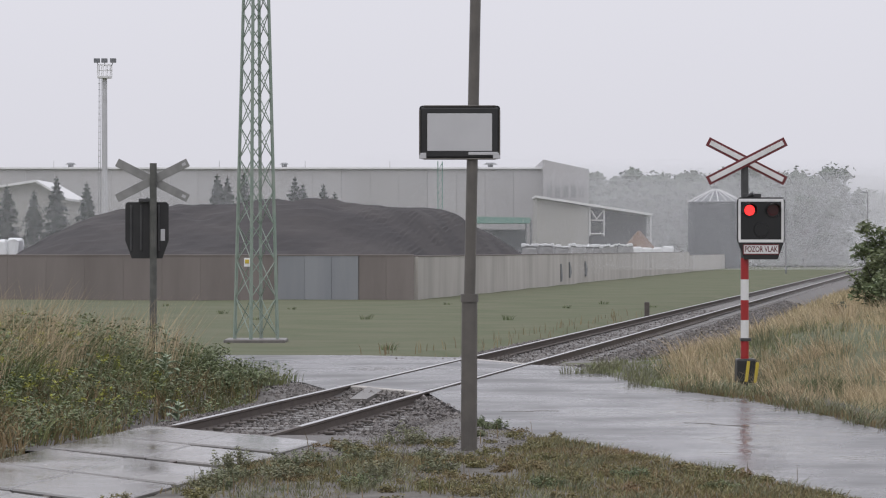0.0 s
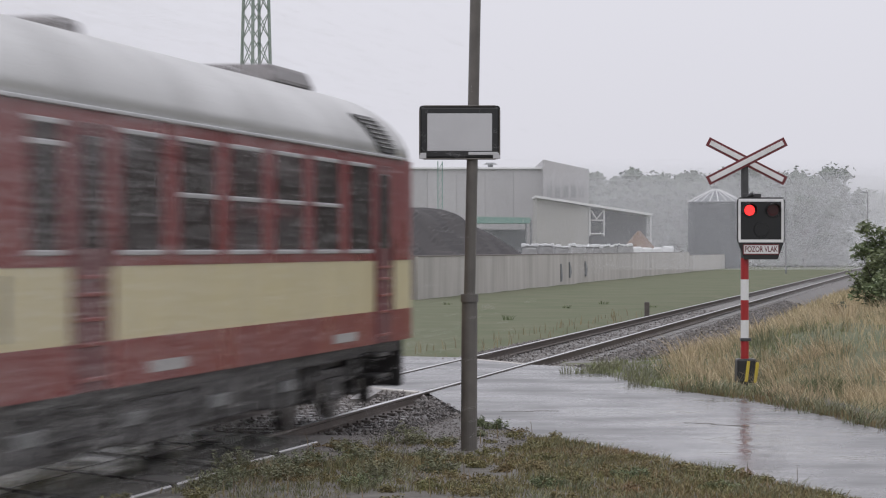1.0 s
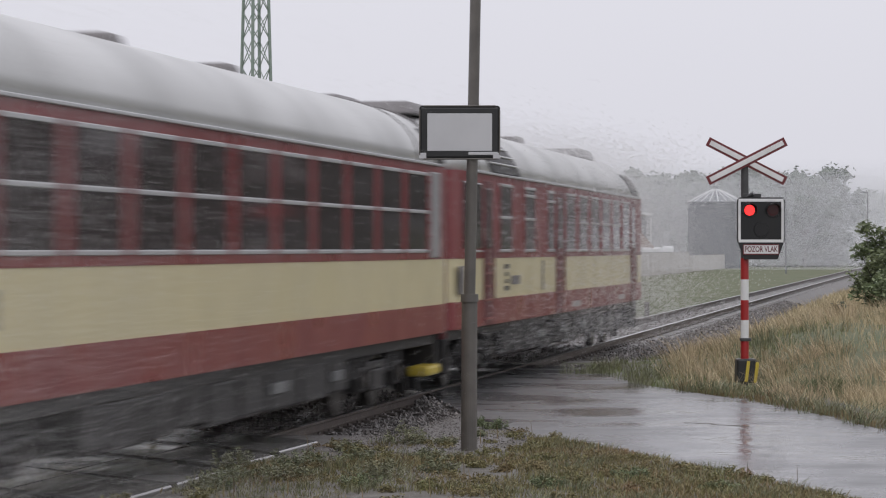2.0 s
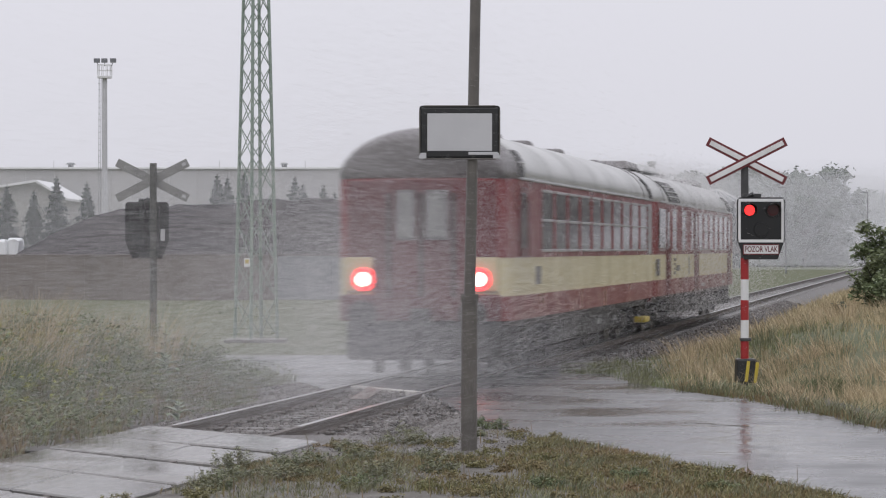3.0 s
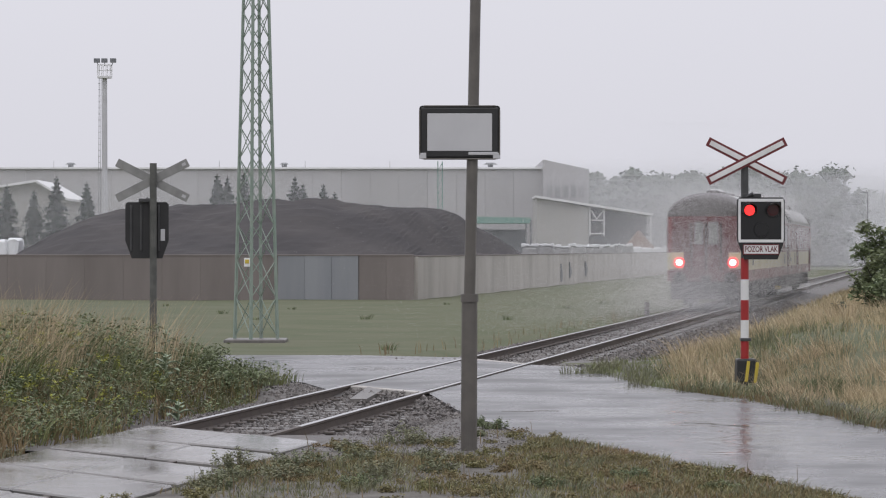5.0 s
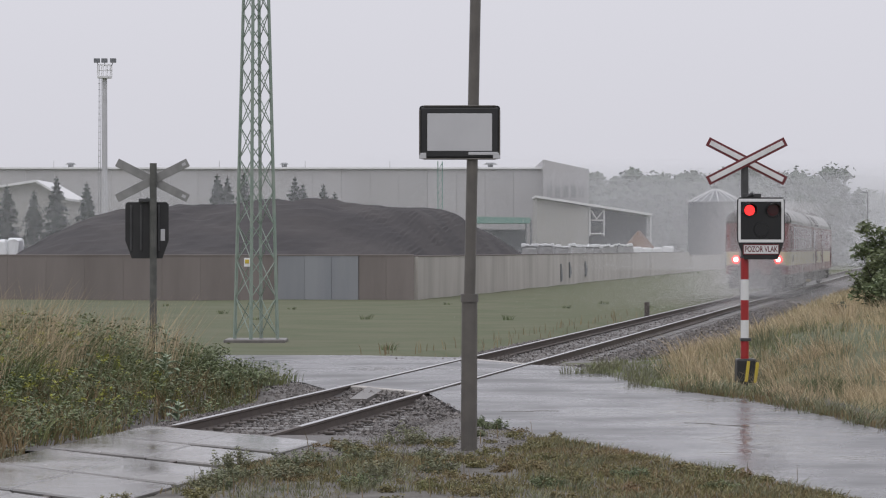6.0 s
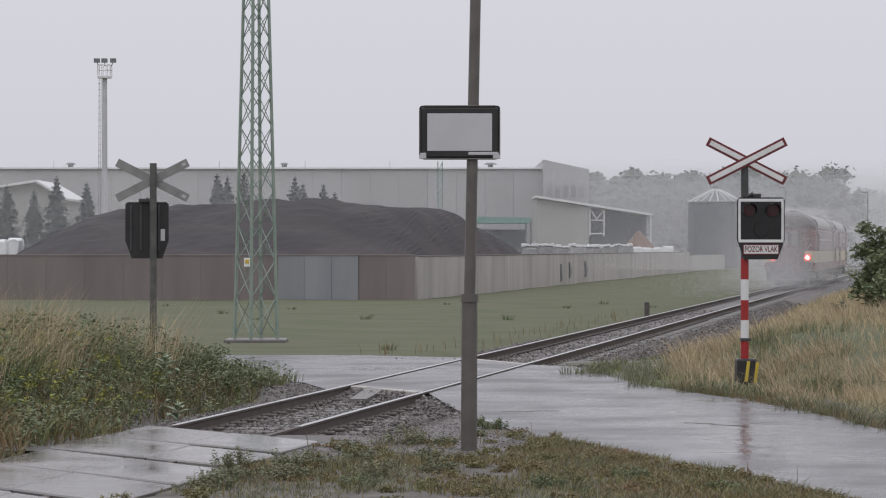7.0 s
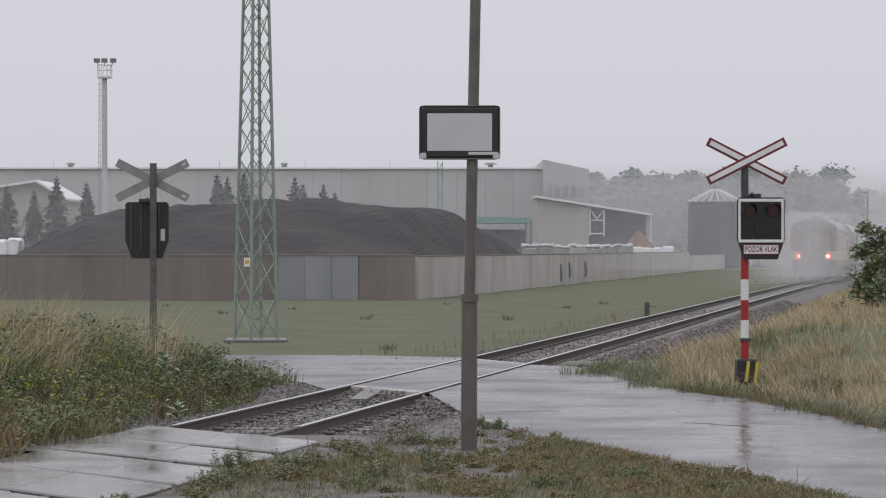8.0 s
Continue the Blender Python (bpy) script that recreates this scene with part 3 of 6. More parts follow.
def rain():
    """Veils of fine rain that stand for haze: bearings, distances and top of each veil, its thickness and the drop
    size.
    """
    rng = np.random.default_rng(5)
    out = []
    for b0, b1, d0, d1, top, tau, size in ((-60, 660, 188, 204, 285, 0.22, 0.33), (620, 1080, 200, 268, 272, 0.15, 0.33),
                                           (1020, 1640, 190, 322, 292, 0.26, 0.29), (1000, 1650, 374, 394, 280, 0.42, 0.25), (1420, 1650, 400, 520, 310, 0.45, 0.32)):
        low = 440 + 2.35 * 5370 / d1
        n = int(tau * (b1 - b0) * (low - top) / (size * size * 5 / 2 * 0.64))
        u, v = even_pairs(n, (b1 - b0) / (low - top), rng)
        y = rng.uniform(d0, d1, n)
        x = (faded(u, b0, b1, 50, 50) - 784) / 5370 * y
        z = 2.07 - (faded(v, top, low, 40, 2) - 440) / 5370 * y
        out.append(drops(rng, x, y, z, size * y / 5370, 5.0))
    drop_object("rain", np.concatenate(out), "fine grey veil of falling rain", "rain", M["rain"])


# ---- train ----


def plan_outline(length, hw, nose, n=6):
    """Plan of a carriage: straight sides, slightly drawn-in rounded ends. y runs backwards from 0 to -length."""
    half = []
    for i in range(n + 1):
        a = i / n
        half.append((hw * (0.88 + 0.12 * math.sin(a * math.pi / 2)) if i else hw * 0.86, -nose * a * a))
    front = [(0.0, 0.07), (hw * 0.55, 0.05)] + half
    right = front + [(x, -length - y) for x, y in front[::-1]]
    left = [(-x, y) for x, y in right[::-1] if abs(x) > 1e-6]
    return right + left


def band(bm, outline, z0, z1):
    a = [bm.verts.new((x, y, z0)) for x, y in outline]
    b = [bm.verts.new((x, y, z1)) for x, y in outline]
    n = len(outline)
    for i in range(n):
        bm.faces.new((a[i], b[i], b[(i + 1) % n], a[(i + 1) % n]))
    bm.faces.new(a)
    bm.faces.new(b[::-1])
    bmesh.ops.recalc_face_normals(bm, faces=bm.faces[:])


def roof_ring(y, hw, z0, rise, n=16):
    out = []
    for i in range(n + 1):
        a = math.pi * i / n
        c, s = math.cos(a), math.sin(a)
        out.append((hw * math.copysign(abs(c) ** 0.9, c), y, z0 + rise * max(0.0, s) ** 0.95))
    return out


def roof_mesh(bm, stations, z0, closed=True):
    rings = [[bm.verts.new(p) for p in roof_ring(y, hw, z0, rise)] for y, hw, rise in stations]
    for a, b in zip(rings, rings[1:]):
        for i in range(len(a) - 1):
            bm.faces.new((a[i], a[i + 1], b[i + 1], b[i]))
        bm.faces.new((a[0], b[0], b[-1], a[-1]))
    if closed:
        bm.faces.new(rings[0])
        bm.faces.new(rings[-1][::-1])
    bmesh.ops.recalc_face_normals(bm, faces=bm.faces[:])


HW = 1.42


def bogie(parent, y):
    """Two axles in a black frame."""
    bm = bmesh.new()
    for sx in (-1, 1):
        box(bm, (sx * 1.0, y, 0.56), (0.14, 3.3, 0.20), 0.03)
        box(bm, (sx * 1.02, y, 0.42), (0.18, 0.9, 0.28), 0.03)
        for dy in (-1.2, 1.2):
            box(bm, (sx * 1.03, y + dy, 0.46), (0.22, 0.34, 0.32), 0.03)
            rod(bm, (sx * 1.05, y + dy - 0.28, 0.5), (sx * 1.05, y + dy - 0.28, 0.86), 0.09, 0.09, 8)
            rod(bm, (sx * 1.05, y + dy + 0.28, 0.5), (sx * 1.05, y + dy + 0.28, 0.86), 0.09, 0.09, 8)
    box(bm, (0, y, 0.62), (2.0, 0.5, 0.24), 0.03)
    b = part("bogie", bm, M["car_under"], parent)
    for dy in (-1.2, 1.2):
        for sx in (-1, 1):
            bm = bmesh.new()
            rod(bm, (sx * 0.69, y + dy, 0.46), (sx * 0.82, y + dy, 0.46), 0.45, 0.45, 28)
            rod(bm, (sx * 0.80, y + dy, 0.46), (sx * 0.86, y + dy, 0.46), 0.14, 0.12, 14)
            part("wheel", bm, M["wheel"], b)
            bm = bmesh.new()
            rod(bm, (sx * 1.14, y + dy, 0.46), (sx * 1.19, y + dy, 0.46), 0.11, 0.10, 14)
            part("axle_cover", bm, M["wheel"], b, "worn axle-box cover")


def window(parent, side, y0, y1, z0=2.05, z1=3.04, bar=None, top_bar=True):
    """A side window: recessed-looking dark pane in a frame, with pale drip rails."""
    x = side * HW
    yc, w = (y0 + y1) / 2, abs(y1 - y0)
    bm = bmesh.new()
    box(bm, (x, yc, (z0 + z1) / 2), (0.016, w, z1 - z0), 0.007)
    p = part("window", bm, M["window_glass"], parent)
    for zz in (z0 - 0.015, z1 + 0.01) + ((bar,) if bar else ()):
        bm = bmesh.new()
        box(bm, (x, yc, zz), (0.045, w + 0.02, 0.045), 0.008)
        part("window_rail", bm, M["alu"], p, "pale aluminium rail")
    for yy in (y0, y1):
        bm = bmesh.new()
        box(bm, (x, yy, (z0 + z1) / 2), (0.03, 0.045, z1 - z0), 0.008)
        part("window_post", bm, M["car_red"], p)


def side_door(parent, side, y0, y1, glass=True, pale=False, below=True):
    x = side * HW
    yc, w = (y0 + y1) / 2, abs(y1 - y0)
    bm = bmesh.new()
    box(bm, (x, yc, 2.0 if below else 2.50), (0.03, w, 2.16 if below else 1.14), 0.012)
    d = part("side_door", bm, M["car_end_red"], parent, "red door through the cream band")
    if glass:
        bm = bmesh.new()
        box(bm, (x + side * 0.012, yc, 2.52), (0.02, w * 0.62, 0.9), 0.008)
        part("door_window", bm, M["alu"] if pale else M["window_glass"], d)
    for zz in (1.02, 1.3, 1.5, 1.7, 1.84) if below else ():
        bm = bmesh.new()
        box(bm, (x + side * 0.02, yc, zz), (0.02, w * 0.8, 0.035), 0.006)
        part("door_rib", bm, M["car_red"], d)
    for sx in (-1, 1):
        bm = bmesh.new()
        box(bm, (x + side * 0.03, yc + sx * w * 0.56, 1.75 if below else 2.4), (0.03, 0.03, 0.9), 0.008)
        part("handrail", bm, M["car_end_red"], d)
    for zz in (0.78, 0.52):
        bm = bmesh.new()
        box(bm, (x - side * 0.12, yc, zz), (0.26, w * 0.9, 0.04), 0.006)
        part("footstep", bm, M["car_under"], d)


def buffers(parent, y, out):
    for sx in (-1, 1):
        bm = bmesh.new()
        rod(bm, (sx * 0.875, y, 1.04), (sx * 0.875, y + out * 0.42, 1.04), 0.10, 0.10, 14)
        rod(bm, (sx * 0.875, y + out * 0.42, 1.04), (sx * 0.875, y + out * 0.48, 1.04), 0.23, 0.22, 20)
        part("buffer", bm, M["car_under"], parent)
    bm = bmesh.new()
    box(bm, (0, y + out * 0.12, 1.0), (0.3, 0.3, 0.25), 0.03)
    rod(bm, (0, y + out * 0.2, 0.98), (0, y + out * 0.30, 0.62), 0.045, 0.045, 8)
    for sx in (-1, 1):
        rod(bm, (sx * 0.35, y + out * 0.15, 0.95), (sx * 0.3, y + out * 0.24, 0.45), 0.03, 0.03, 8)
    part("coupling", bm, M["car_under"], parent)
    bm = bmesh.new()
    box(bm, (0, y - out * 0.28, 0.60), (2.5, 0.12, 0.62), 0.04)
    for sx in (-1, 1):
        box(bm, (sx * 0.74, y - out * 0.3, 0.22), (0.16, 0.10, 0.28), 0.02)
    part("guard_iron", bm, M["car_under"], parent)


def carriage(name, length, label, motor):
    L = length
    c = holder(name, Matrix(), label, "railway carriage", "two coaches of the train")
    o = plan_outline(L, HW, 0.9)
    o_in = [(x * 0.995, -L / 2 + (y + L / 2) * 0.9995) for x, y in o]
    for nm, z0, z1, m in (("lower_body", 0.92, 1.31, "car_red"), ("cream_band", 1.31, 1.925, "car_cream"), ("upper_body", 1.925, 3.18, "car_red")):
        bm = bmesh.new()
        band(bm, o if nm != "cream_band" else o_in, z0, z1)
        part(nm, bm, M[m], c)
    # roof with domed ends
    st = []
    for k in range(0, 9):
        a = k / 8
        st.append((0.02 - 1.6 * a * a, HW * (0.86 + 0.14 * math.sin(a * math.pi / 2)), 0.40 + 0.46 * math.sin(a * math.pi / 2)))
    rear = [(-L - y, hw, r) for y, hw, r in st[::-1]]
    if not motor:
        rear = [(-L - 0.02 + 1.5 * (k / 8) ** 2, HW * (0.92 + 0.08 * math.sin(k / 8 * math.pi / 2)), 0.60 + 0.26 * math.sin(k / 8 * math.pi / 2)) for k in range(8, -1, -1)]
    bm = bmesh.new()
    roof_mesh(bm, st + [(-L / 2, HW, 0.86)] + (rear if motor else rear[:2]), 3.182)
    part("roof", bm, M["car_roof"], c, "light grey arched roof", smooth=True)
    if not motor:
        bm = bmesh.new()
        roof_mesh(bm, rear[1:], 3.182)
        part("end_dome", bm, M["car_end_grey"], c, "sooty grey domed roof end", smooth=True)
    bm = bmesh.new()
    for sx in (-1, 1):
        box(bm, (sx * (HW + 0.012), -L / 2, 3.195), (0.05, L - 2.2, 0.035), 0.008)
    part("gutter", bm, M["alu"], c, "pale rain gutter")
    # underframe and equipment
    bm = bmesh.new()
    box(bm, (0, -L / 2, 0.84), (2.45, L - 0.7, 0.18), 0.03)
    y = -6.4
    rng = random.Random(7 if motor else 9)
    while y > -L + 6.6:
        w = rng.uniform(0.7, 1.7)
        for sx in (-1, 1):
            box(bm, (sx * 0.98, y - w / 2, 0.62 - rng.uniform(0, 0.08)), (0.5, w - 0.16, 0.42), 0.03)
        y -= w
    part("underframe", bm, M["car_under"], c)
    for k in range(4 if motor else 2):
        bm = bmesh.new()
        box(bm, (1.24, -7.2 - k * 3.1, 0.60), (0.05, 0.5 + 0.2 * (k % 2), 0.12), 0.01)
        part("equipment_plate", bm, M["galv"], c)
    bogie(c, -3.9)
    bogie(c, -L + 3.9)
    buffers(c, 0.05, 1)
    buffers(c, -L - 0.05, -1)
    for sx in (-1, 1):
        for yy in (-0.25, -L + 0.25):
            bm = bmesh.new()
            box(bm, (sx * 1.2, yy, 1.62), (0.12, 0.12, 0.12), 0.03)
            part("end_socket", bm, M["car_under"], c)
    return c


def roof_vent(parent, y, size, label="", material=None):
    bm = bmesh.new()
    box(bm, (0, y, 4.05 + size[2] / 2 - 0.06), (size[0], size[1], size[2]), 0.05, taper=0.86)
    part("roof_vent", bm, material or M["car_end_grey"], parent, label)


def roof_x(z):
    """Half width of the arched roof at height z."""
    k = min(1.0, max(0.0, (z - 3.182) / 0.86)) ** (1 / 0.95)
    return HW * max(0.0, 1 - k * k) ** 0.45


def louvre(parent, side, lower, upper, slats, z0=3.23, z1=3.66):
    """Slatted air intake following the roof shoulder; lower and upper are (front, back) along the coach."""
    n = 5
    rows = []
    for k in range(n + 1):
        f = k / n
        z = z0 + (z1 - z0) * f
        rows.append((roof_x(z), z, lower[0] + (upper[0] - lower[0]) * f, lower[1] + (upper[1] - lower[1]) * f))
    bm = bmesh.new()
    outer = [(bm.verts.new((side * (x + 0.022), a, z + 0.016)), bm.verts.new((side * (x + 0.022), b, z + 0.016))) for x, z, a, b in rows]
    inner = [(bm.verts.new((side * (x - 0.12), a, z - 0.06)), bm.verts.new((side * (x - 0.12), b, z - 0.06))) for x, z, a, b in rows]
    for q in (outer, inner):
        for r, t in zip(q, q[1:]):
            bm.faces.new((r[0], r[1], t[1], t[0]))
    for i in range(n):
        for e in (0, 1):
            bm.faces.new((outer[i][e], outer[i + 1][e], inner[i + 1][e], inner[i][e]))
    for i in (0, n):
        bm.faces.new((outer[i][0], outer[i][1], inner[i][1], inner[i][0]))
    bmesh.ops.recalc_face_normals(bm, faces=bm.faces[:])
    v = part("air_intake", bm, M["car_under"], parent, "dark slatted air intake")
    for k in range(slats):
        f = (k + 1) / (slats + 1)
        z = z0 + (z1 - z0) * f
        bm = bmesh.new()
        x = side * (roof_x(z) + 0.03)
        rod(bm, (x, lower[0] + (upper[0] - lower[0]) * f, z + 0.02), (x, lower[1] + (upper[1] - lower[1]) * f, z + 0.02), 0.017 if slats < 5 else 0.009, 0.017 if slats < 5 else 0.009, 6)
        part("slat", bm, M["alu"] if slats < 5 else M["cross_back"], v)


def tail_end(parent, L):
    """The sooty rear end with gangway doors, lamp panels and lit tail lamps."""
    y = -L - 0.075
    bm = bmesh.new()
    box(bm, (0, y + 0.01, 2.05), (1.56, 0.06, 2.24), 0.02)
    g = part("gangway_surround", bm, M["car_end_red"], parent, "sooty red end wall")
    for sx, w in ((-0.25, 0.24), (0.25, 0.30)):
        bm = bmesh.new()
        box(bm, (sx, y - 0.035, 2.60), (w, 0.02, 0.72), 0.02)
        part("door_window", bm, M["cross_back"], g, "pale grey door window")
        bm = bmesh.new()
        box(bm, (sx, y - 0.03, 2.60), (w + 0.08, 0.02, 0.80), 0.02)
        part("window_frame", bm, M["car_end_grey"], g)
    bm = bmesh.new()
    for sx in (-0.52, 0.0, 0.52):
        rod(bm, (sx, y - 0.05, 1.3), (sx, y - 0.05, 2.95), 0.03, 0.03, 8)
    part("gangway_rubber", bm, M["car_under"], g)
    for sx in (-1, 1):
        bm = bmesh.new()
        box(bm, (sx * 0.98, y + 0.035, 2.54), (0.42, 0.05, 1.22), 0.02)
        part("end_panel", bm, M["car_end_red"], parent, "sooty red end panel")
        bm = bmesh.new()
        box(bm, (sx * 1.0, y + 0.04, 1.66), (0.46, 0.05, 0.56), 0.03)
        lp = part("lamp_panel", bm, M["car_cream"], parent, "cream lamp panel")
        # red ring glows to imitate the halo of light round the lamp
        bm = bmesh.new()
        rod(bm, (sx * 0.93, y + 0.02, 1.58), (sx * 0.93, y - 0.06, 1.58), 0.19, 0.175, 24)
        part("lamp_halo", bm, M["tail_halo"], lp, "glowing red ring for the lamp's halo")
        bm = bmesh.new()
        rod(bm, (sx * 0.93, y - 0.04, 1.58), (sx * 0.93, y - 0.075, 1.58), 0.12, 0.105, 24)
        part("tail_lamp", bm, M["tail_light"], lp, "lit red tail lamp")
        bm = bmesh.new()
        box(bm, (sx * 1.02, y, 1.14), (0.5, 0.05, 0.4), 0.03)
        part("end_skirt", bm, M["car_end_red"], parent)


def front_end(parent):
    y = 0.085
    for sx in (-0.72, 0.72):
        bm = bmesh.new()
        box(bm, (sx, y - 0.02, 2.62), (0.92, 0.05, 0.86), 0.04)
        part("windscreen", bm, M["window_glass"], parent)
    for sx in (-1, 1):
        bm = bmesh.new()
        rod(bm, (sx * 0.93, y - 0.05, 1.58), (sx * 0.93, y + 0.03, 1.58), 0.13, 0.12, 20)
        part("head_lamp", bm, M["alu"], parent)


def lettering(parent, y, side):
    """The operator's emblem and name on the cream band, as plain shapes."""
    x = side * (HW + 0.004)
    bm = bmesh.new()
    box(bm, (x, y, 1.79), (0.012, 0.42, 0.07), 0.0)
    box(bm, (x, y, 1.45), (0.012, 0.42, 0.07), 0.0)
    for dz in (1.56, 1.67):
        box(bm, (x, y, dz), (0.012, 0.24, 0.06), 0.0)
    part("emblem", bm, M["car_under"], parent, "dark operator emblem bars")
    bm = bmesh.new()
    box(bm, (x, y + side * 0.95, 1.57), (0.012, 0.95, 0.14), 0.0)
    part("name_bar", bm, M["car_end_grey"], parent, "dark lettering bar")


def train():
    a = carriage("motor_coach", 27.0, "red and cream diesel railcar with grey roof", True)
    b = carriage("passenger_coach", 24.2, "red and cream coach with lit red tail lamps", False)
    for side in (-1, 1):
        side_door(a, side, -2.06, -3.0)
        for k in range(6):
            y0 = -3.3 - 1.96 * k
            window(a, side, y0, y0 - 1.42, bar=None if k in (0, 5) else 2.55)
        side_door(a, side, -14.9, -15.87)
        window(a, side, -16.2, -17.1, bar=2.88)
        window(a, side, -18.7, -20.0, bar=2.55)
        bm = bmesh.new()
        box(bm, (side * HW, -19.35, 2.93), (0.05, 1.32, 0.05), 0.008)
        part("window_rail", bm, M["alu"], a, "pale aluminium rail")
        window(a, side, -21.45, -22.8, bar=2.55)
        side_door(a, side, -23.6, -24.4)
        bm = bmesh.new()
        box(bm, (side * (HW - 0.004), -25.5, 2.55), (0.05, 1.7, 0.98), 0.03)
        cab = part("cab_window", bm, M["window_glass"], a)
        bm = bmesh.new()
        box(bm, (side * (HW + 0.02), -25.5, 2.03), (0.03, 1.5, 0.03), 0.006)
        part("window_rail", bm, M["alu"], cab, "pale aluminium rail")
        louvre(a, side, (-20.6, -23.6), (-21.5, -24.6), 3, 3.22, 3.72)
        louvre(a, side, (-1.7, -2.7), (-2.3, -3.6), 7)
        lettering(a, -22.0, side)
        for y, w, h in ((-17.7, 0.10, 0.5), (-26.5, 0.5, 0.40)):
            bm = bmesh.new()
            box(bm, (side * (HW + 0.006), y, 1.62), (0.018, w, h), 0.006)
            part("side_hatch", bm, M["car_end_grey"], a)
        for y in (-4.9, -12.9):
            bm = bmesh.new()
            box(bm, (side * (HW + 0.004), y, 1.05), (0.012, 1.3, 0.10))
            part("data_panel", bm, M["alu"], a, "pale inscription strip")
        # the coach's leading door is cream below; only its tall pale pane and the grab ribs show
        bm = bmesh.new()
        box(bm, (side * (HW + 0.004), -1.4, 2.52), (0.03, 0.72, 1.15), 0.02)
        d = part("side_door", bm, M["pane_pale"], b, "tall pale door pane")
        for k in range(6):
            bm = bmesh.new()
            box(bm, (side * (HW + 0.012), -1.88, 2.05 + 0.18 * k), (0.03, 0.16, 0.03), 0.006)
            part("door_rib", bm, M["car_red"], d)
        for k in range(10):
            y0 = -2.05 - 1.88 * k
            window(b, side, y0, y0 - 1.56, bar=2.55)
        side_door(b, side, -22.3, -23.2, below=False)
        louvre(b, side, (-0.7, -1.2), (-1.1, -1.7), 1)
        louvre(b, side, (-22.7, -23.2), (-22.3, -22.9), 1)
        bm = bmesh.new()
        box(bm, (side * 1.2, -1.0, 0.42), (0.3, 1.0, 0.14), 0.04)
        part("step_box", bm, M["yellow"], b, "yellow step box")
        bm = bmesh.new()
        box(bm, (side * (HW + 0.004), -20.9, 1.62), (0.012, 0.6, 0.3))
        part("emblem", bm, M["car_end_grey"], b, "faint dark emblem")
        # corner fairing at the coupling
        bm = bmesh.new()
        box(bm, (side * 1.26, 0.02, 1.95), (0.16, 0.10, 2.3), 0.03)
        part("corner_post", bm, M["car_end_red"], b, "dull red corner post")
    for y, s in ((-3.7, (1.2, 2.2, 0.22)), (-5.5, (0.7, 0.8, 0.13)), (-12.0, (0.6, 0.7, 0.20)), (-17.4, (0.9, 1.9, 0.10)), (-25.3, (1.5, 2.5, 0.19))):
        roof_vent(a, y, s)
    roof_vent(a, -21.9, (1.7, 4.3, 0.19), "light grey roof fairing", M["car_roof"])
    bm = bmesh.new()
    rod(bm, (0.5, -18.6, 3.9), (0.5, -18.6, 4.36), 0.09, 0.09, 14)
    rod(bm, (0.5, -18.6, 4.3), (0.5, -18.6, 4.38), 0.12, 0.12, 14)
    part("exhaust_pipe", bm, M["car_roof"], a)
    for y, s in ((-2.2, (0.9, 1.5, 0.10)), (-8.0, (0.5, 0.6, 0.18)), (-13.0, (0.5, 0.6, 0.18)), (-17.2, (0.5, 0.6, 0.18)), (-21.0, (0.5, 0.6, 0.16))):
        roof_vent(b, y, s)
    # seams across the roofs
    for coach, y in ((b, -2.6), (b, -0.9), (a, -24.95)):
        bm = bmesh.new()
        roof_mesh(bm, [(y - 0.05, HW + 0.010, 0.872), (y + 0.05, HW + 0.010, 0.872)], 3.182)
        part("roof_seam", bm, M["car_end_grey"], coach, "dark seam across the roof")
    front_end(a)
    tail_end(b, 24.2)
    # gangway bellows between the coaches
    bm = bmesh.new()
    for k in range(5):
        box(bm, (0, 0.10 + 0.08 * k, 2.1), (1.3 - 0.1 * (k % 2), 0.07, 2.2 - 0.1 * (k % 2)), 0.02)
    part("gangway_bellows", bm, M["car_under"], b)
    return a, b


# ---- railway signals and posts ----


def cross_arms(bm, w, arm, thick, y, ang):
    for s in (-1, 1):
        r = Matrix.Translation((0, y + s * 0.004, 0)) @ Matrix.Rotation(s * ang, 4, "Y")
        box(bm, (0, 0, 0), (arm, thick, w), 0.004, m=r)


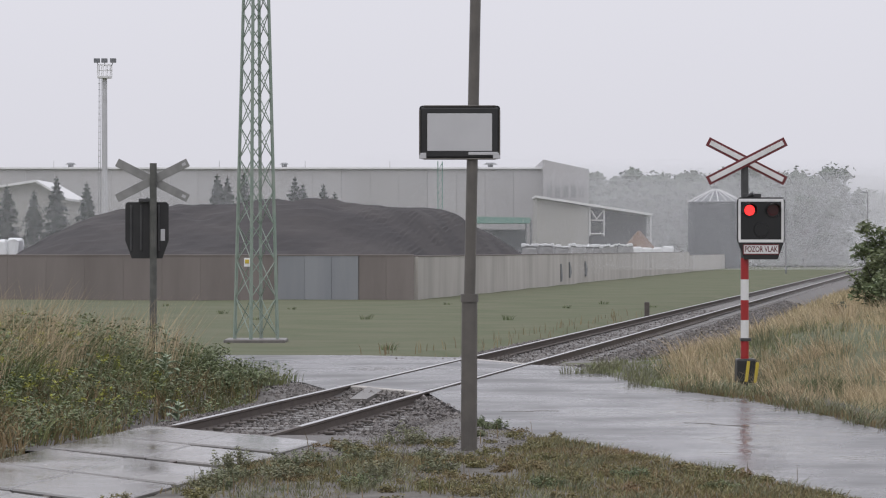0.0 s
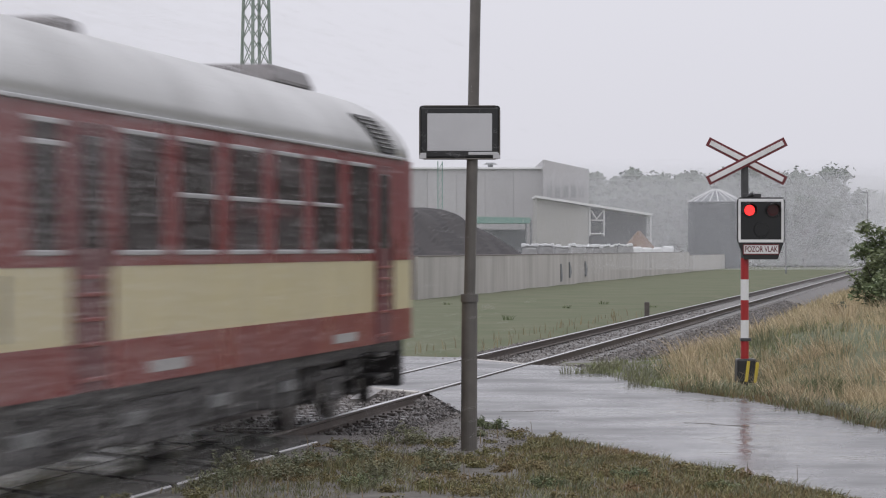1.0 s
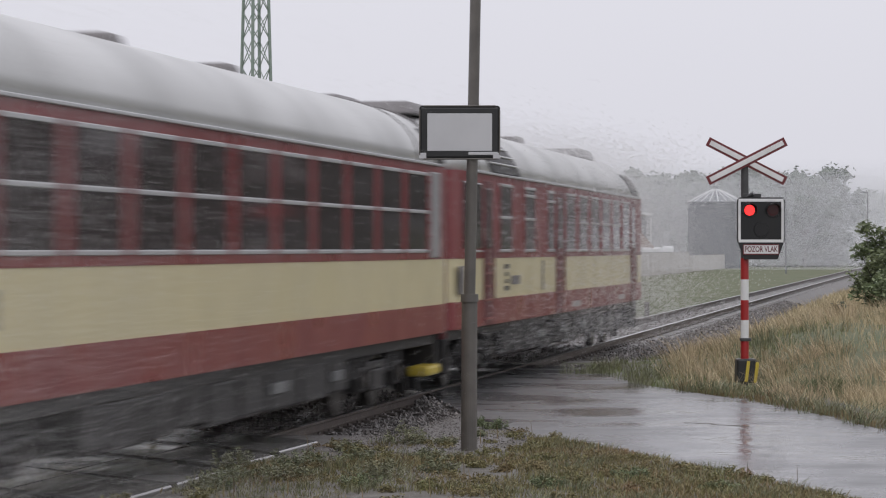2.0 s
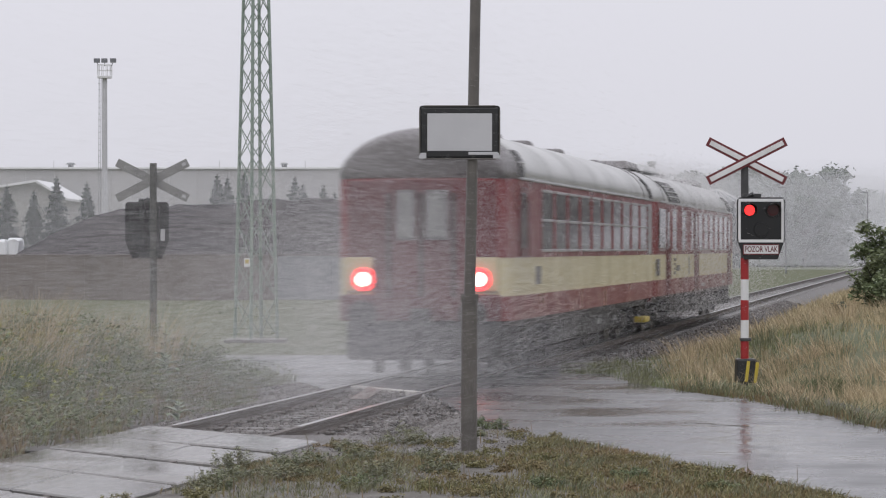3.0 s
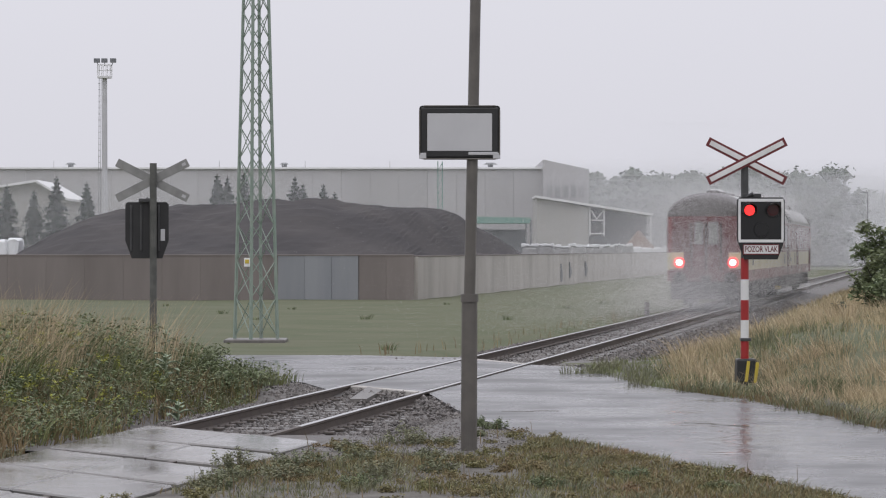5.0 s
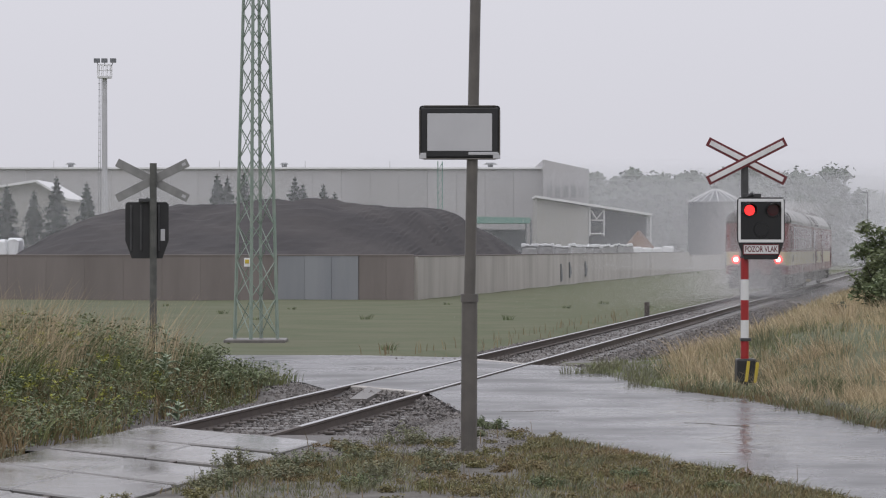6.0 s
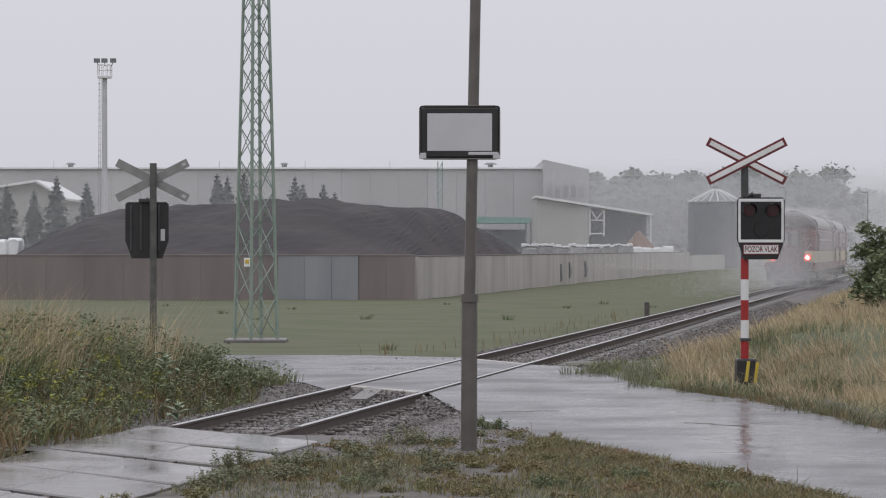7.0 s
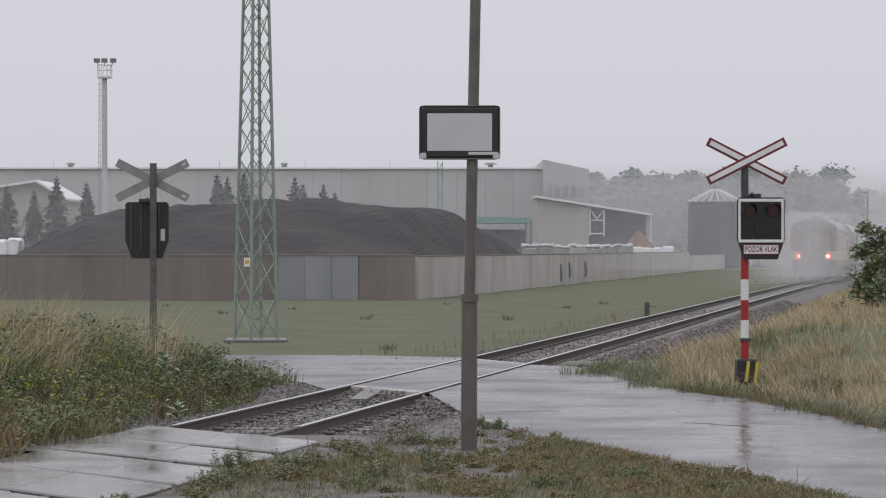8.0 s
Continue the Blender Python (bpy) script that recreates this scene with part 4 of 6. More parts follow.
def signal(m, front_label, facing):
    """Level-crossing warning signal: striped post, light board, cross. The face looks along -y."""
    g = holder("crossing_signal", m, front_label, "crossing signal", "warning signals of the crossing")
    bm = bmesh.new()
    rod(bm, (0, 0, -0.1), (0, 0, 3.44 if facing else 3.52), 0.06, 0.06, 20)
    part("post", bm, M["dark_pole" if facing else "post_grey"], g, "dark grey steel post" if facing else "lichen-grey steel post")
    zz = [(0.35, 0.67, 1), (0.67, 0.96, 0), (0.96, 1.27, 1), (1.27, 1.59, 0), (1.59, 1.92, 1)]
    if facing:
        for z0, z1, red in zz:
            bm = bmesh.new()
            rod(bm, (0, 0, z0), (0, 0, z1), 0.063, 0.063, 20)
            part("stripe", bm, M["red_paint" if red else "white_paint"], g, "red enamel stripe" if red else "white enamel stripe")
        bm = bmesh.new()
        box(bm, (0.01, 0, 0.66), (0.16, 0.15, 0.05), 0.01)
        part("clamp", bm, M["dark_pole"], g)
    bm = bmesh.new()
    box(bm, (0.02, 0, 0.18), (0.33, 0.28, 0.37), 0.03, taper=0.94)
    base = part("base_box", bm, M["black"], g, "black base with yellow stripes")
    if facing:
        for sx in (0.0, 0.14):
            bm = bmesh.new()
            box(bm, (sx, -0.143, 0.17), (0.05, 0.02, 0.32), 0.004, m=Matrix.Rotation(0.12, 4, "Y"))
            part("warning_stripe", bm, M["yellow"], base, "yellow stripe")
    # cross
    for s in (-1, 1):
        bm = bmesh.new()
        r = Matrix.Translation((0.02, -0.075 + s * 0.008, 3.42 if facing else 3.23)) @ Matrix.Rotation(s * 0.47, 4, "Y")
        box(bm, (0, 0, 0), (1.36, 0.012, 0.145), 0.004)
        ob = part("cross_arm", bm, M["cross_red"] if facing else M["cross_back"], g, "dark red edged cross arm" if facing else "bare grey back of a cross arm", m=r)
        if facing:
            bm = bmesh.new()
            box(bm, (0, -0.010, 0), (1.27, 0.010, 0.075), 0.002)
            part("white_strip", bm, M["white_paint"], ob, "white reflective strip")
        else:
            bm = bmesh.new()
            box(bm, (-0.6, 0.010, 0), (0.07, 0.008, 0.05), 0.002)
            part("sticker", bm, M["alu"], ob)
    # light board: rounded square with a tapered foot
    x0 = 0.235 if facing else 0.115
    out = [(-0.37, 2.20), (-0.37, 2.82), (-0.33, 2.86), (0.33, 2.86), (0.37, 2.82), (0.37, 2.20), (0.26, 1.90), (-0.26, 1.90)]
    bm = bmesh.new()
    extrude_outline(bm, [(x + x0, z) for x, z in out], -0.12, -0.09)
    bmesh.ops.recalc_face_normals(bm, faces=bm.faces[:])
    bd = part("light_board", bm, M["black"], g, "black board with tapered foot")
    if facing:
        bm = bmesh.new()
        box(bm, (x0, 0.02, 2.45), (0.56, 0.22, 0.66), 0.04)
        part("lamp_housing", bm, M["black"], g)
    else:
        for sx in (-0.2, 0.1, 0.27):
            bm = bmesh.new()
            box(bm, (x0 + sx, -0.08, 2.42), (0.035, 0.03, 0.78), 0.008)
            part("stiffener", bm, M["dark_pole"], bd)
    bm = bmesh.new()
    rod(bm, (0.02, -0.05, 2.86), (0.12, -0.1, 2.92), 0.03, 0.03, 8)
    box(bm, (0.1, -0.03, 2.89), (0.3, 0.08, 0.06), 0.01)
    part("bracket", bm, M["dark_pole"], g)
    if facing:
        # white rim
        bm = bmesh.new()
        for c, s in (((x0, -0.127, 2.815), (0.70, 0.012, 0.045)), ((x0, -0.127, 2.185), (0.70, 0.012, 0.045)),
                     ((x0 - 0.335, -0.127, 2.50), (0.04, 0.012, 0.59)), ((x0 + 0.335, -0.127, 2.50), (0.04, 0.012, 0.59))):
            box(bm, c, s, 0.004)
        part("rim", bm, M["white_paint"], bd, "white reflective rim")
        bm = bmesh.new()
        box(bm, (x0, -0.124, 2.50), (0.62, 0.012, 0.58), 0.004)
        part("board_face", bm, M["lens_black"], bd)
        bm = bmesh.new()
        box(bm, (x0, -0.126, 2.055), (0.54, 0.012, 0.135), 0.004)
        pl = part("name_plate", bm, M["white_paint"], bd, "white plate with red lettering")
        bm = bmesh.new()
        for c, s in (((x0, -0.131, 2.128), (0.56, 0.01, 0.014)), ((x0, -0.131, 1.982), (0.56, 0.01, 0.014)),
                     ((x0 - 0.275, -0.131, 2.055), (0.014, 0.01, 0.146)), ((x0 + 0.275, -0.131, 2.055), (0.014, 0.01, 0.146))):
            box(bm, c, s)
        part("plate_edge", bm, M["cross_red"], pl)
        cu = bpy.data.curves.new("lettering", "FONT")
        cu.body, cu.size, cu.align_x, cu.align_y, cu.extrude = "POZOR VLAK", 0.105, "CENTER", "CENTER", 0.002
        cu.offset = 0.0015
        cu.materials.append(M["cross_red"])
        tx = new("lettering", cu)
        tx.parent = pl
        tx.matrix_basis = Matrix.Translation((x0, -0.134, 2.055)) @ Matrix.Rotation(radians(90), 4, "X") @ Matrix.Diagonal((0.80, 1.15, 1, 1))
    else:
        bm = bmesh.new()
        box(bm, (x0 - 0.27, -0.084, 2.3), (0.075, 0.012, 0.2), 0.004)
        part("sticker", bm, M["alu"], bd, "pale sticker")
    lamps = []
    if facing:
        for sx, zz in ((-0.185, 2.66), (0.185, 2.66), (0.0, 2.36)):
            lx = x0 + sx
            bm = bmesh.new()
            rod(bm, (lx, -0.128, zz), (lx, -0.15, zz), 0.115, 0.11, 24)
            rim = part("lamp_bezel", bm, M["lens_black"], bd)
            if zz > 2.5:
                # hood over the lens
                bm = bmesh.new()
                n = 14
                rings = []
                for yy, k in ((-0.13, 1.0), (-0.31, 0.95)):
                    rings.append([bm.verts.new((lx + 0.115 * k * math.cos(radians(-20 + 220 * i / n)), yy - (0.0 if yy > -0.2 else -0.06 * (1 - math.sin(radians(max(0, min(180, -20 + 220 * i / n)))))), zz + 0.115 * k * math.sin(radians(-20 + 220 * i / n)))) for i in range(n + 1)])
                for i in range(n):
                    bm.faces.new((rings[0][i], rings[0][i + 1], rings[1][i + 1], rings[1][i]))
                ho = part("hood", bm, M["lens_black"], bd)
                sol = ho.modifiers.new("thickness", "SOLIDIFY")
                sol.thickness = 0.006
                # turning lens disc: lit face and unlit face
                bm = bmesh.new()
                rod(bm, (0, -0.006, 0), (0, 0.006, 0), 0.082, 0.082, 24)
                me = mesh_of("lens", bm, [M["lamp_on"], M["lamp_off"]])
                for f in me.polygons:
                    f.material_index = 0 if f.normal.y < -0.5 else 1
                le = new("lens", me)
                le.parent = bd
                le["label"] = "red signal lens"
                le.matrix_basis = pose(lx, -0.17, zz)
                lamps.append(le)
            else:
                bm = bmesh.new()
                rod(bm, (lx, -0.15, zz), (lx, -0.156, zz), 0.09, 0.09, 20)
                part("lens", bm, M["lens_black"], rim, "unlit dark lens")
    return g, lamps


def sign_post():
    """Grey tube post with the blank back of a framed sign."""
    g = holder("sign_post", pose(0.285, 31.2, -0.10), "grey steel post with a blank framed sign panel", "sign post")
    bm = bmesh.new()
    rod(bm, (-0.02, 0, -0.3), (-0.012, 0, 1.66), 0.084, 0.081, 24)
    part("lower_post", bm, M["pole"], g)
    bm = bmesh.new()
    rod(bm, (-0.012, 0, 1.62), (-0.012, 0, 1.70), 0.093, 0.09, 24)
    part("collar", bm, M["pole"], g)
    bm = bmesh.new()
    rod(bm, (-0.012, 0, 1.66), (0.062, 0, 5.4), 0.059, 0.055, 20)
    part("upper_post", bm, M["pole"], g)
    xc, zc = -0.114, 3.36
    bm = bmesh.new()
    box(bm, (xc, -0.075, zc), (0.83, 0.03, 0.55), 0.03)
    s = part("sign_panel", bm, M["black"], g, "black framed sign panel")
    bm = bmesh.new()
    box(bm, (xc, -0.088, zc + 0.002), (0.665, 0.012, 0.385), 0.004)
    part("blank_face", bm, M["sign_back"], s, "blank pale grey face")
    bm = bmesh.new()
    for sx in (-1, 1):
        box(bm, (xc + sx * 0.38, -0.078, zc - 0.24), (0.075, 0.034, 0.06), 0.004, m=None)
    part("corner_patch", bm, M["sign_back"], s, "peeled bright corners")
    bm = bmesh.new()
    for sx in (-1, 1):
        box(bm, (xc + sx * 0.41, -0.075, zc), (0.014, 0.045, 0.46), 0.004)
        box(bm, (xc, -0.075, zc + sx * 0.272), (0.74, 0.045, 0.014), 0.004)
    part("rim", bm, M["pole"], s)
    bm = bmesh.new()
    box(bm, (xc + 0.24, -0.09, zc - 0.215), (0.30, 0.012, 0.03), 0.003, m=None)
    part("scrape", bm, M["sign_back"], s, "bare scraped strip")
    bm = bmesh.new()
    for z in (3.22, 3.5):
        box(bm, (0.0, -0.03, z), (0.16, 0.09, 0.04), 0.008)
    part("clamp", bm, M["galv"], g)


def lattice_mast():
    """Green lattice mast of four tapering legs on a concrete foot."""
    Y = 77.0
    k = Y / 5370
    g = holder("lattice_mast", pose((453 - 784) * k, Y, -0.3), "faded green steel lattice mast on a concrete foot", "lattice mast")
    H, w0, w1 = 13.0, 0.395, 0.15

    def leg(i, z):
        w = w0 + (w1 - w0) * z / H
        sx, sy = ((-1, -1), (1, -1), (1, 1), (-1, 1))[i]
        # the base is turned a little towards the line
        a = radians(35)
        x, y = sx * w, sy * w
        return Vector((x * math.cos(a) - y * math.sin(a), x * math.sin(a) + y * math.cos(a), z))
    for i in range(4):
        bm = bmesh.new()
        rod(bm, leg(i, 0), leg(i, H), 0.046, 0.04, 4)
        part("leg", bm, M["mast_green"], g)
    lv, z = [], 0.15
    while z < H - 0.3:
        lv.append(z)
        z += 0.98 - 0.5 * z / H
    for a, b in zip(lv, lv[1:]):
        for i in range(4):
            j = (i + 1) % 4
            bm = bmesh.new()
            angle_bar(bm, leg(i, a), leg(j, b), 0.03)
            part("brace", bm, M["mast_green"], g)
            bm = bmesh.new()
            angle_bar(bm, leg(j, a), leg(i, b), 0.03)
            part("brace", bm, M["mast_green"], g)
    bm = bmesh.new()
    box(bm, (0, 0, 0.02), (1.55, 1.5, 0.12), 0.03)
    part("foot", bm, M["sleeper"], g, "low concrete foot")
    bm = bmesh.new()
    box(bm, (-0.19, -0.62, 2.02), (0.15, 0.02, 0.22), 0.006)
    pl = part("warning_plate", bm, M["white_paint"], g, "small white and yellow warning plate")
    bm = bmesh.new()
    box(bm, (-0.19, -0.634, 2.04), (0.10, 0.01, 0.10), 0.002)
    part("warning_mark", bm, M["yellow"], pl)


def flood_mast():
    """Tall floodlight mast of the yard."""
    Y = 250.0
    k = Y / 5370
    H = (440 - 136) * k + 2.4
    g = holder("floodlight_mast", pose((185 - 784) * k, Y, -0.35), "tall steel floodlight mast, shaft paled as by haze, with a lamp platform", "floodlight mast")
    # shaft colour is paled to stand for haze at this distance
    bm = bmesh.new()
    rod(bm, (0, 0, 0), (0, 0, H), 0.27, 0.20, 14)
    part("shaft", bm, M["sign_back"], g)
    bm = bmesh.new()
    for sx in (-0.52, -0.36):
        rod(bm, (sx, -0.1, 0), (sx + 0.08, -0.1, H), 0.025, 0.025, 5)
    z = 0.5
    while z < H:
        rod(bm, (-0.52, -0.1, z), (-0.36, -0.1, z), 0.02, 0.02, 4)
        z += 0.5
    part("ladder", bm, M["galv"], g)
    bm = bmesh.new()
    rod(bm, (0, 0, H - 0.1), (0, 0, H + 0.05), 0.62, 0.62, 18)
    for i in range(10):
        a = 2 * math.pi * i / 10
        rod(bm, (0.6 * math.cos(a), 0.6 * math.sin(a), H), (0.6 * math.cos(a), 0.6 * math.sin(a), H + 1.0), 0.03, 0.03, 5)
    for zz in (0.55, 1.0):
        for i in range(18):
            a, b = 2 * math.pi * i / 18, 2 * math.pi * (i + 1) / 18
            rod(bm, (0.6 * math.cos(a), 0.6 * math.sin(a), H + zz), (0.6 * math.cos(b), 0.6 * math.sin(b), H + zz), 0.025, 0.025, 4)
    part("platform", bm, M["trim_white"], g, "white railed platform")
    for sx, tilt in ((-0.62, 0.3), (0.0, 0.0), (0.72, -0.4)):
        bm = bmesh.new()
        box(bm, (sx, -0.2, H + 1.35), (0.5, 0.3, 0.36), 0.04, m=None)
        rod(bm, (sx * 0.8, 0, H + 0.9), (sx, -0.15, H + 1.25), 0.03, 0.03, 5)
        part("floodlight", bm, M["sheet_dark"], g)
# ---- track details ----


def covered(s, u=0.0):
    """Where slabs or asphalt hide the sleepers."""
    return s < 34.6 or near_lip(u) - 0.05 < s < far_lip(u)


def sleepers():
    base = bpy.data.objects["railway_track"]
    bm = bmesh.new()
    box(bm, (0, 0, -0.255), (2.5, 0.26, 0.17), 0.02, taper=0.93)
    sl = mesh_of("sleeper", bm, M["sleeper"])
    bm = bmesh.new()
    box(bm, (0, 0, -0.15), (0.13, 0.15, 0.045), 0.012)
    rod(bm, (0, 0, -0.13), (0, 0, -0.10), 0.02, 0.016, 6)
    cl = mesh_of("rail_clip", bm, M["clip"])
    V, F = [], []
    k, s = 0, 33.95
    while s < 200:
        if not covered(s):
            o = new("sleeper", sl)
            o.parent = base
            o.matrix_basis = pose(0, s, 0.004 * math.sin(k * 1.7))
            for r in (-0.7525, 0.7525):
                for d in (-0.125, 0.125):
                    if s < 62 or (r > 0 and d > 0 and s < 95):
                        c = new("rail_clip", cl)
                        c.parent = base
                        c.matrix_basis = pose(r + d, s, 0)
        s += 0.6
        k += 1


def stones():
    rng = np.random.default_rng(3)
    octa = np.array([(1, 0, 0), (-1, 0, 0), (0, 1, 0), (0, -1, 0), (0, 0, 1), (0, 0, -1)], float)
    tri = np.array([(0, 2, 4), (2, 1, 4), (1, 3, 4), (3, 0, 4), (2, 0, 5), (1, 2, 5), (3, 1, 5), (0, 3, 5)])
    P = []
    for n, s0, s1, u0, u1, r0, r1 in ((11000, 33.6, 46, -2.7, 2.6, 0.018, 0.042), (4500, 52.5, 75, -2.2, 3.1, 0.025, 0.05), (7500, 53.5, 130, 1.4, 3.1, 0.035, 0.065), (2500, 55, 110, -0.7, 0.7, 0.03, 0.05)):
        for _ in range(n):
            s, u = rng.uniform(s0, s1), rng.uniform(u0, u1)
            if (covered(s, u) and (s > 36 or abs(u) < 1.9)) or 0.66 < abs(u) < 0.84:
                continue
            P.append((u, s, bed_top(u, s) + rng.uniform(-0.01, 0.05), rng.uniform(r0, r1)))
    # heaped stones along the crossing's edges
    for n, s0, s1, u0, u1 in ((2600, 38.0, 44.2, 1.4, 2.9), (2600, 42.5, 47.5, -3.4, -1.0), (900, 56.5, 60, -2.8, -0.9)):
        for _ in range(n):
            s, u = rng.uniform(s0, s1), rng.uniform(u0, u1)
            x, y = on_track(u, s)
            if (u > 0 and x > road_left(y) - 0.1) or near_lip(u) - 0.05 < s < far_lip(u) + 0.8:
                continue
            P.append((u, s, min(max(bed_top(u, s), ground_z(x, y)), -0.04) + rng.uniform(-0.015, 0.02), rng.uniform(0.018, 0.04)))
    # grit and pebbles on the verge
    for _ in range(8000):
        x, y = rng.uniform(-3.2, 2.2), rng.uniform(29.5, 38.5)
        u, s = off_track(x, y)
        if u < 1.7 or x < slab_edge(y) - 0.25 or x > road_left(y) + 0.1:
            continue
        P.append((u, s, ground_z(x, y) + 0.012 if x > slab_edge(y) else 0.012, rng.uniform(0.007, 0.026) if x > slab_edge(y) else rng.uniform(0.004, 0.012)))
    P = np.array(P)
    n = len(P)
    v = octa[None] * P[:, 3][:, None, None] * rng.uniform(0.6, 1.25, (n, 6, 1))
    a = rng.uniform(0, 6.28, n)
    c, s_ = np.cos(a)[:, None], np.sin(a)[:, None]
    t = rng.uniform(-0.8, 0.8, n)
    x, y, z = v[:, :, 0] * c - v[:, :, 1] * s_, v[:, :, 0] * s_ + v[:, :, 1] * c, v[:, :, 2]
    y, z = y * np.cos(t)[:, None] - z * np.sin(t)[:, None], y * np.sin(t)[:, None] + z * np.cos(t)[:, None]
    v = np.stack([x + P[:, 0:1], y + P[:, 1:2], z + P[:, 2:3]], 2)
    f = (np.arange(n)[:, None, None] * 6 + tri[None]).reshape(-1, 3)
    o = soup("ballast", v.reshape(-1, 3).tolist(), f.tolist(), M["ballast"], "grey-brown broken stone ballast", "ballast")
    o.matrix_basis = TRACK


def crossing_bits():
    """Sloped deflector plate and concrete edge at the crossing, marker stone, drain slab."""
    g = holder("deflector_plate", TRACK @ pose(-0.17, 44.5, -0.03), "sloping wet steel deflector plate between the rails", "deflector plate")
    bm = bmesh.new()
    v = [bm.verts.new(p) for p in ((-0.17, 0.1, 0.028), (0.15, -0.1, 0.028), (0.11, -1.45, -0.075), (-0.14, -1.45, -0.075))]
    w = [bm.verts.new(q.co - Vector((0, 0, 0.05))) for q in v]
    bm.faces.new(v)
    bm.faces.new(w[::-1])
    for i in range(4):
        bm.faces.new((v[i], w[i], w[(i + 1) % 4], v[(i + 1) % 4]))
    bmesh.ops.recalc_face_normals(bm, faces=bm.faces[:])
    part("plate", bm, M["sleeper"], g)
    # pale concrete lips of the infill between the rails
    for ua, sa, ub, sb in ((-0.66, 45.14, 0.66, 43.34), (-0.66, 56.56, 0.66, 54.26)):
        bm = bmesh.new()
        ln, ang = math.hypot(ub - ua, sb - sa), math.atan2(sb - sa, ub - ua)
        box(bm, (0, 0, 0), (ln - 0.08, 0.15, 0.2), 0.015)
        b = tagged(part("edge_beam", bm, M["wall_light"]), "pale concrete edge beam of the crossing", "edge beam", "crossing edge beams", "structure")
        b.matrix_basis = TRACK @ pose((ua + ub) / 2, (sa + sb) / 2, -0.105, 0, 0, math.degrees(ang))
    # cracks in the asphalt
    rng = random.Random(4)
    for x, y, ang, ln in ((0.75, 39.0, 25, 0.7), (2.9, 36.5, -62, 1.1)):
        bm = bmesh.new()
        n = 14
        mid = [0.0]
        for k in range(n):
            mid.append(mid[-1] + rng.uniform(-0.07, 0.07))
        rows = [[bm.verts.new((ln * k / n, mid[k] + d * 0.022 * (0.3 + math.sin(math.pi * k / n)), h)) for d, h in ((-1, 0.0), (0, 0.004), (1, 0.0))] for k in range(n + 1)]
        for r, q in zip(rows, rows[1:]):
            for i in (0, 1):
                bm.faces.new((r[i], q[i], q[i + 1], r[i + 1]))
        c = tagged(part("crack", bm, M["soil"]), "dark tarred crack in wet asphalt", "crack", "cracks in the road", "structure")
        c.matrix_basis = pose(x, y, -0.0235, 0, 0, ang)
    bm = bmesh.new()
    box(bm, (0, 0, 0), (0.16, 0.14, 0.62), 0.02)
    m = tagged(part("marker_stone", bm, M["clip"]), "small dark marker post beside the line", "marker post")
    k = 98 / 5370
    m.matrix_basis = pose((1145 - 784) * k, 98, 2.07 - (549 - 440) * k - 0.05)
    bm = bmesh.new()
    box(bm, (0, 0, 0), (1.3, 0.9, 0.12), 0.03)
    m = tagged(part("drain_slab", bm, M["sleeper"]), "pale concrete drain slab at the road edge", "slab")
    m.matrix_basis = TRACK @ pose(2.55, 57.0, -0.38, 0, 0, 10)


# ---- vegetation ----


def bearing(x, y):
    """Bearing of a place from the viewpoint, in steps of 1/5370."""
    return x / y * 5370 + 784


def leaf_mass(rng, centres, per, spread, size, squash=0.8):
    """Leaves (bent diamonds) round each centre."""
    V, F = [], []
    for cx, cy, cz in centres:
        for _ in range(per):
            d = rng.normal(0, 1, 3)
            d = d / (np.linalg.norm(d) + 1e-6) * spread * rng.uniform(0.3, 1.0)
            p = np.array((cx + d[0], cy + d[1], cz + d[2] * squash))
            a = rng.normal(0, 1, 3)
            a[2] = abs(a[2]) * 0.4
            a /= np.linalg.norm(a)
            b = np.cross(a, rng.normal(0, 1, 3))
            b /= np.linalg.norm(b) + 1e-6
            s = size * rng.uniform(0.6, 1.3)
            k = len(V)
            V += [p - a * s, p + b * s * 0.38, p + a * s, p - b * s * 0.38]
            F.append((k, k + 1, k + 2, k + 3))
    return V, F


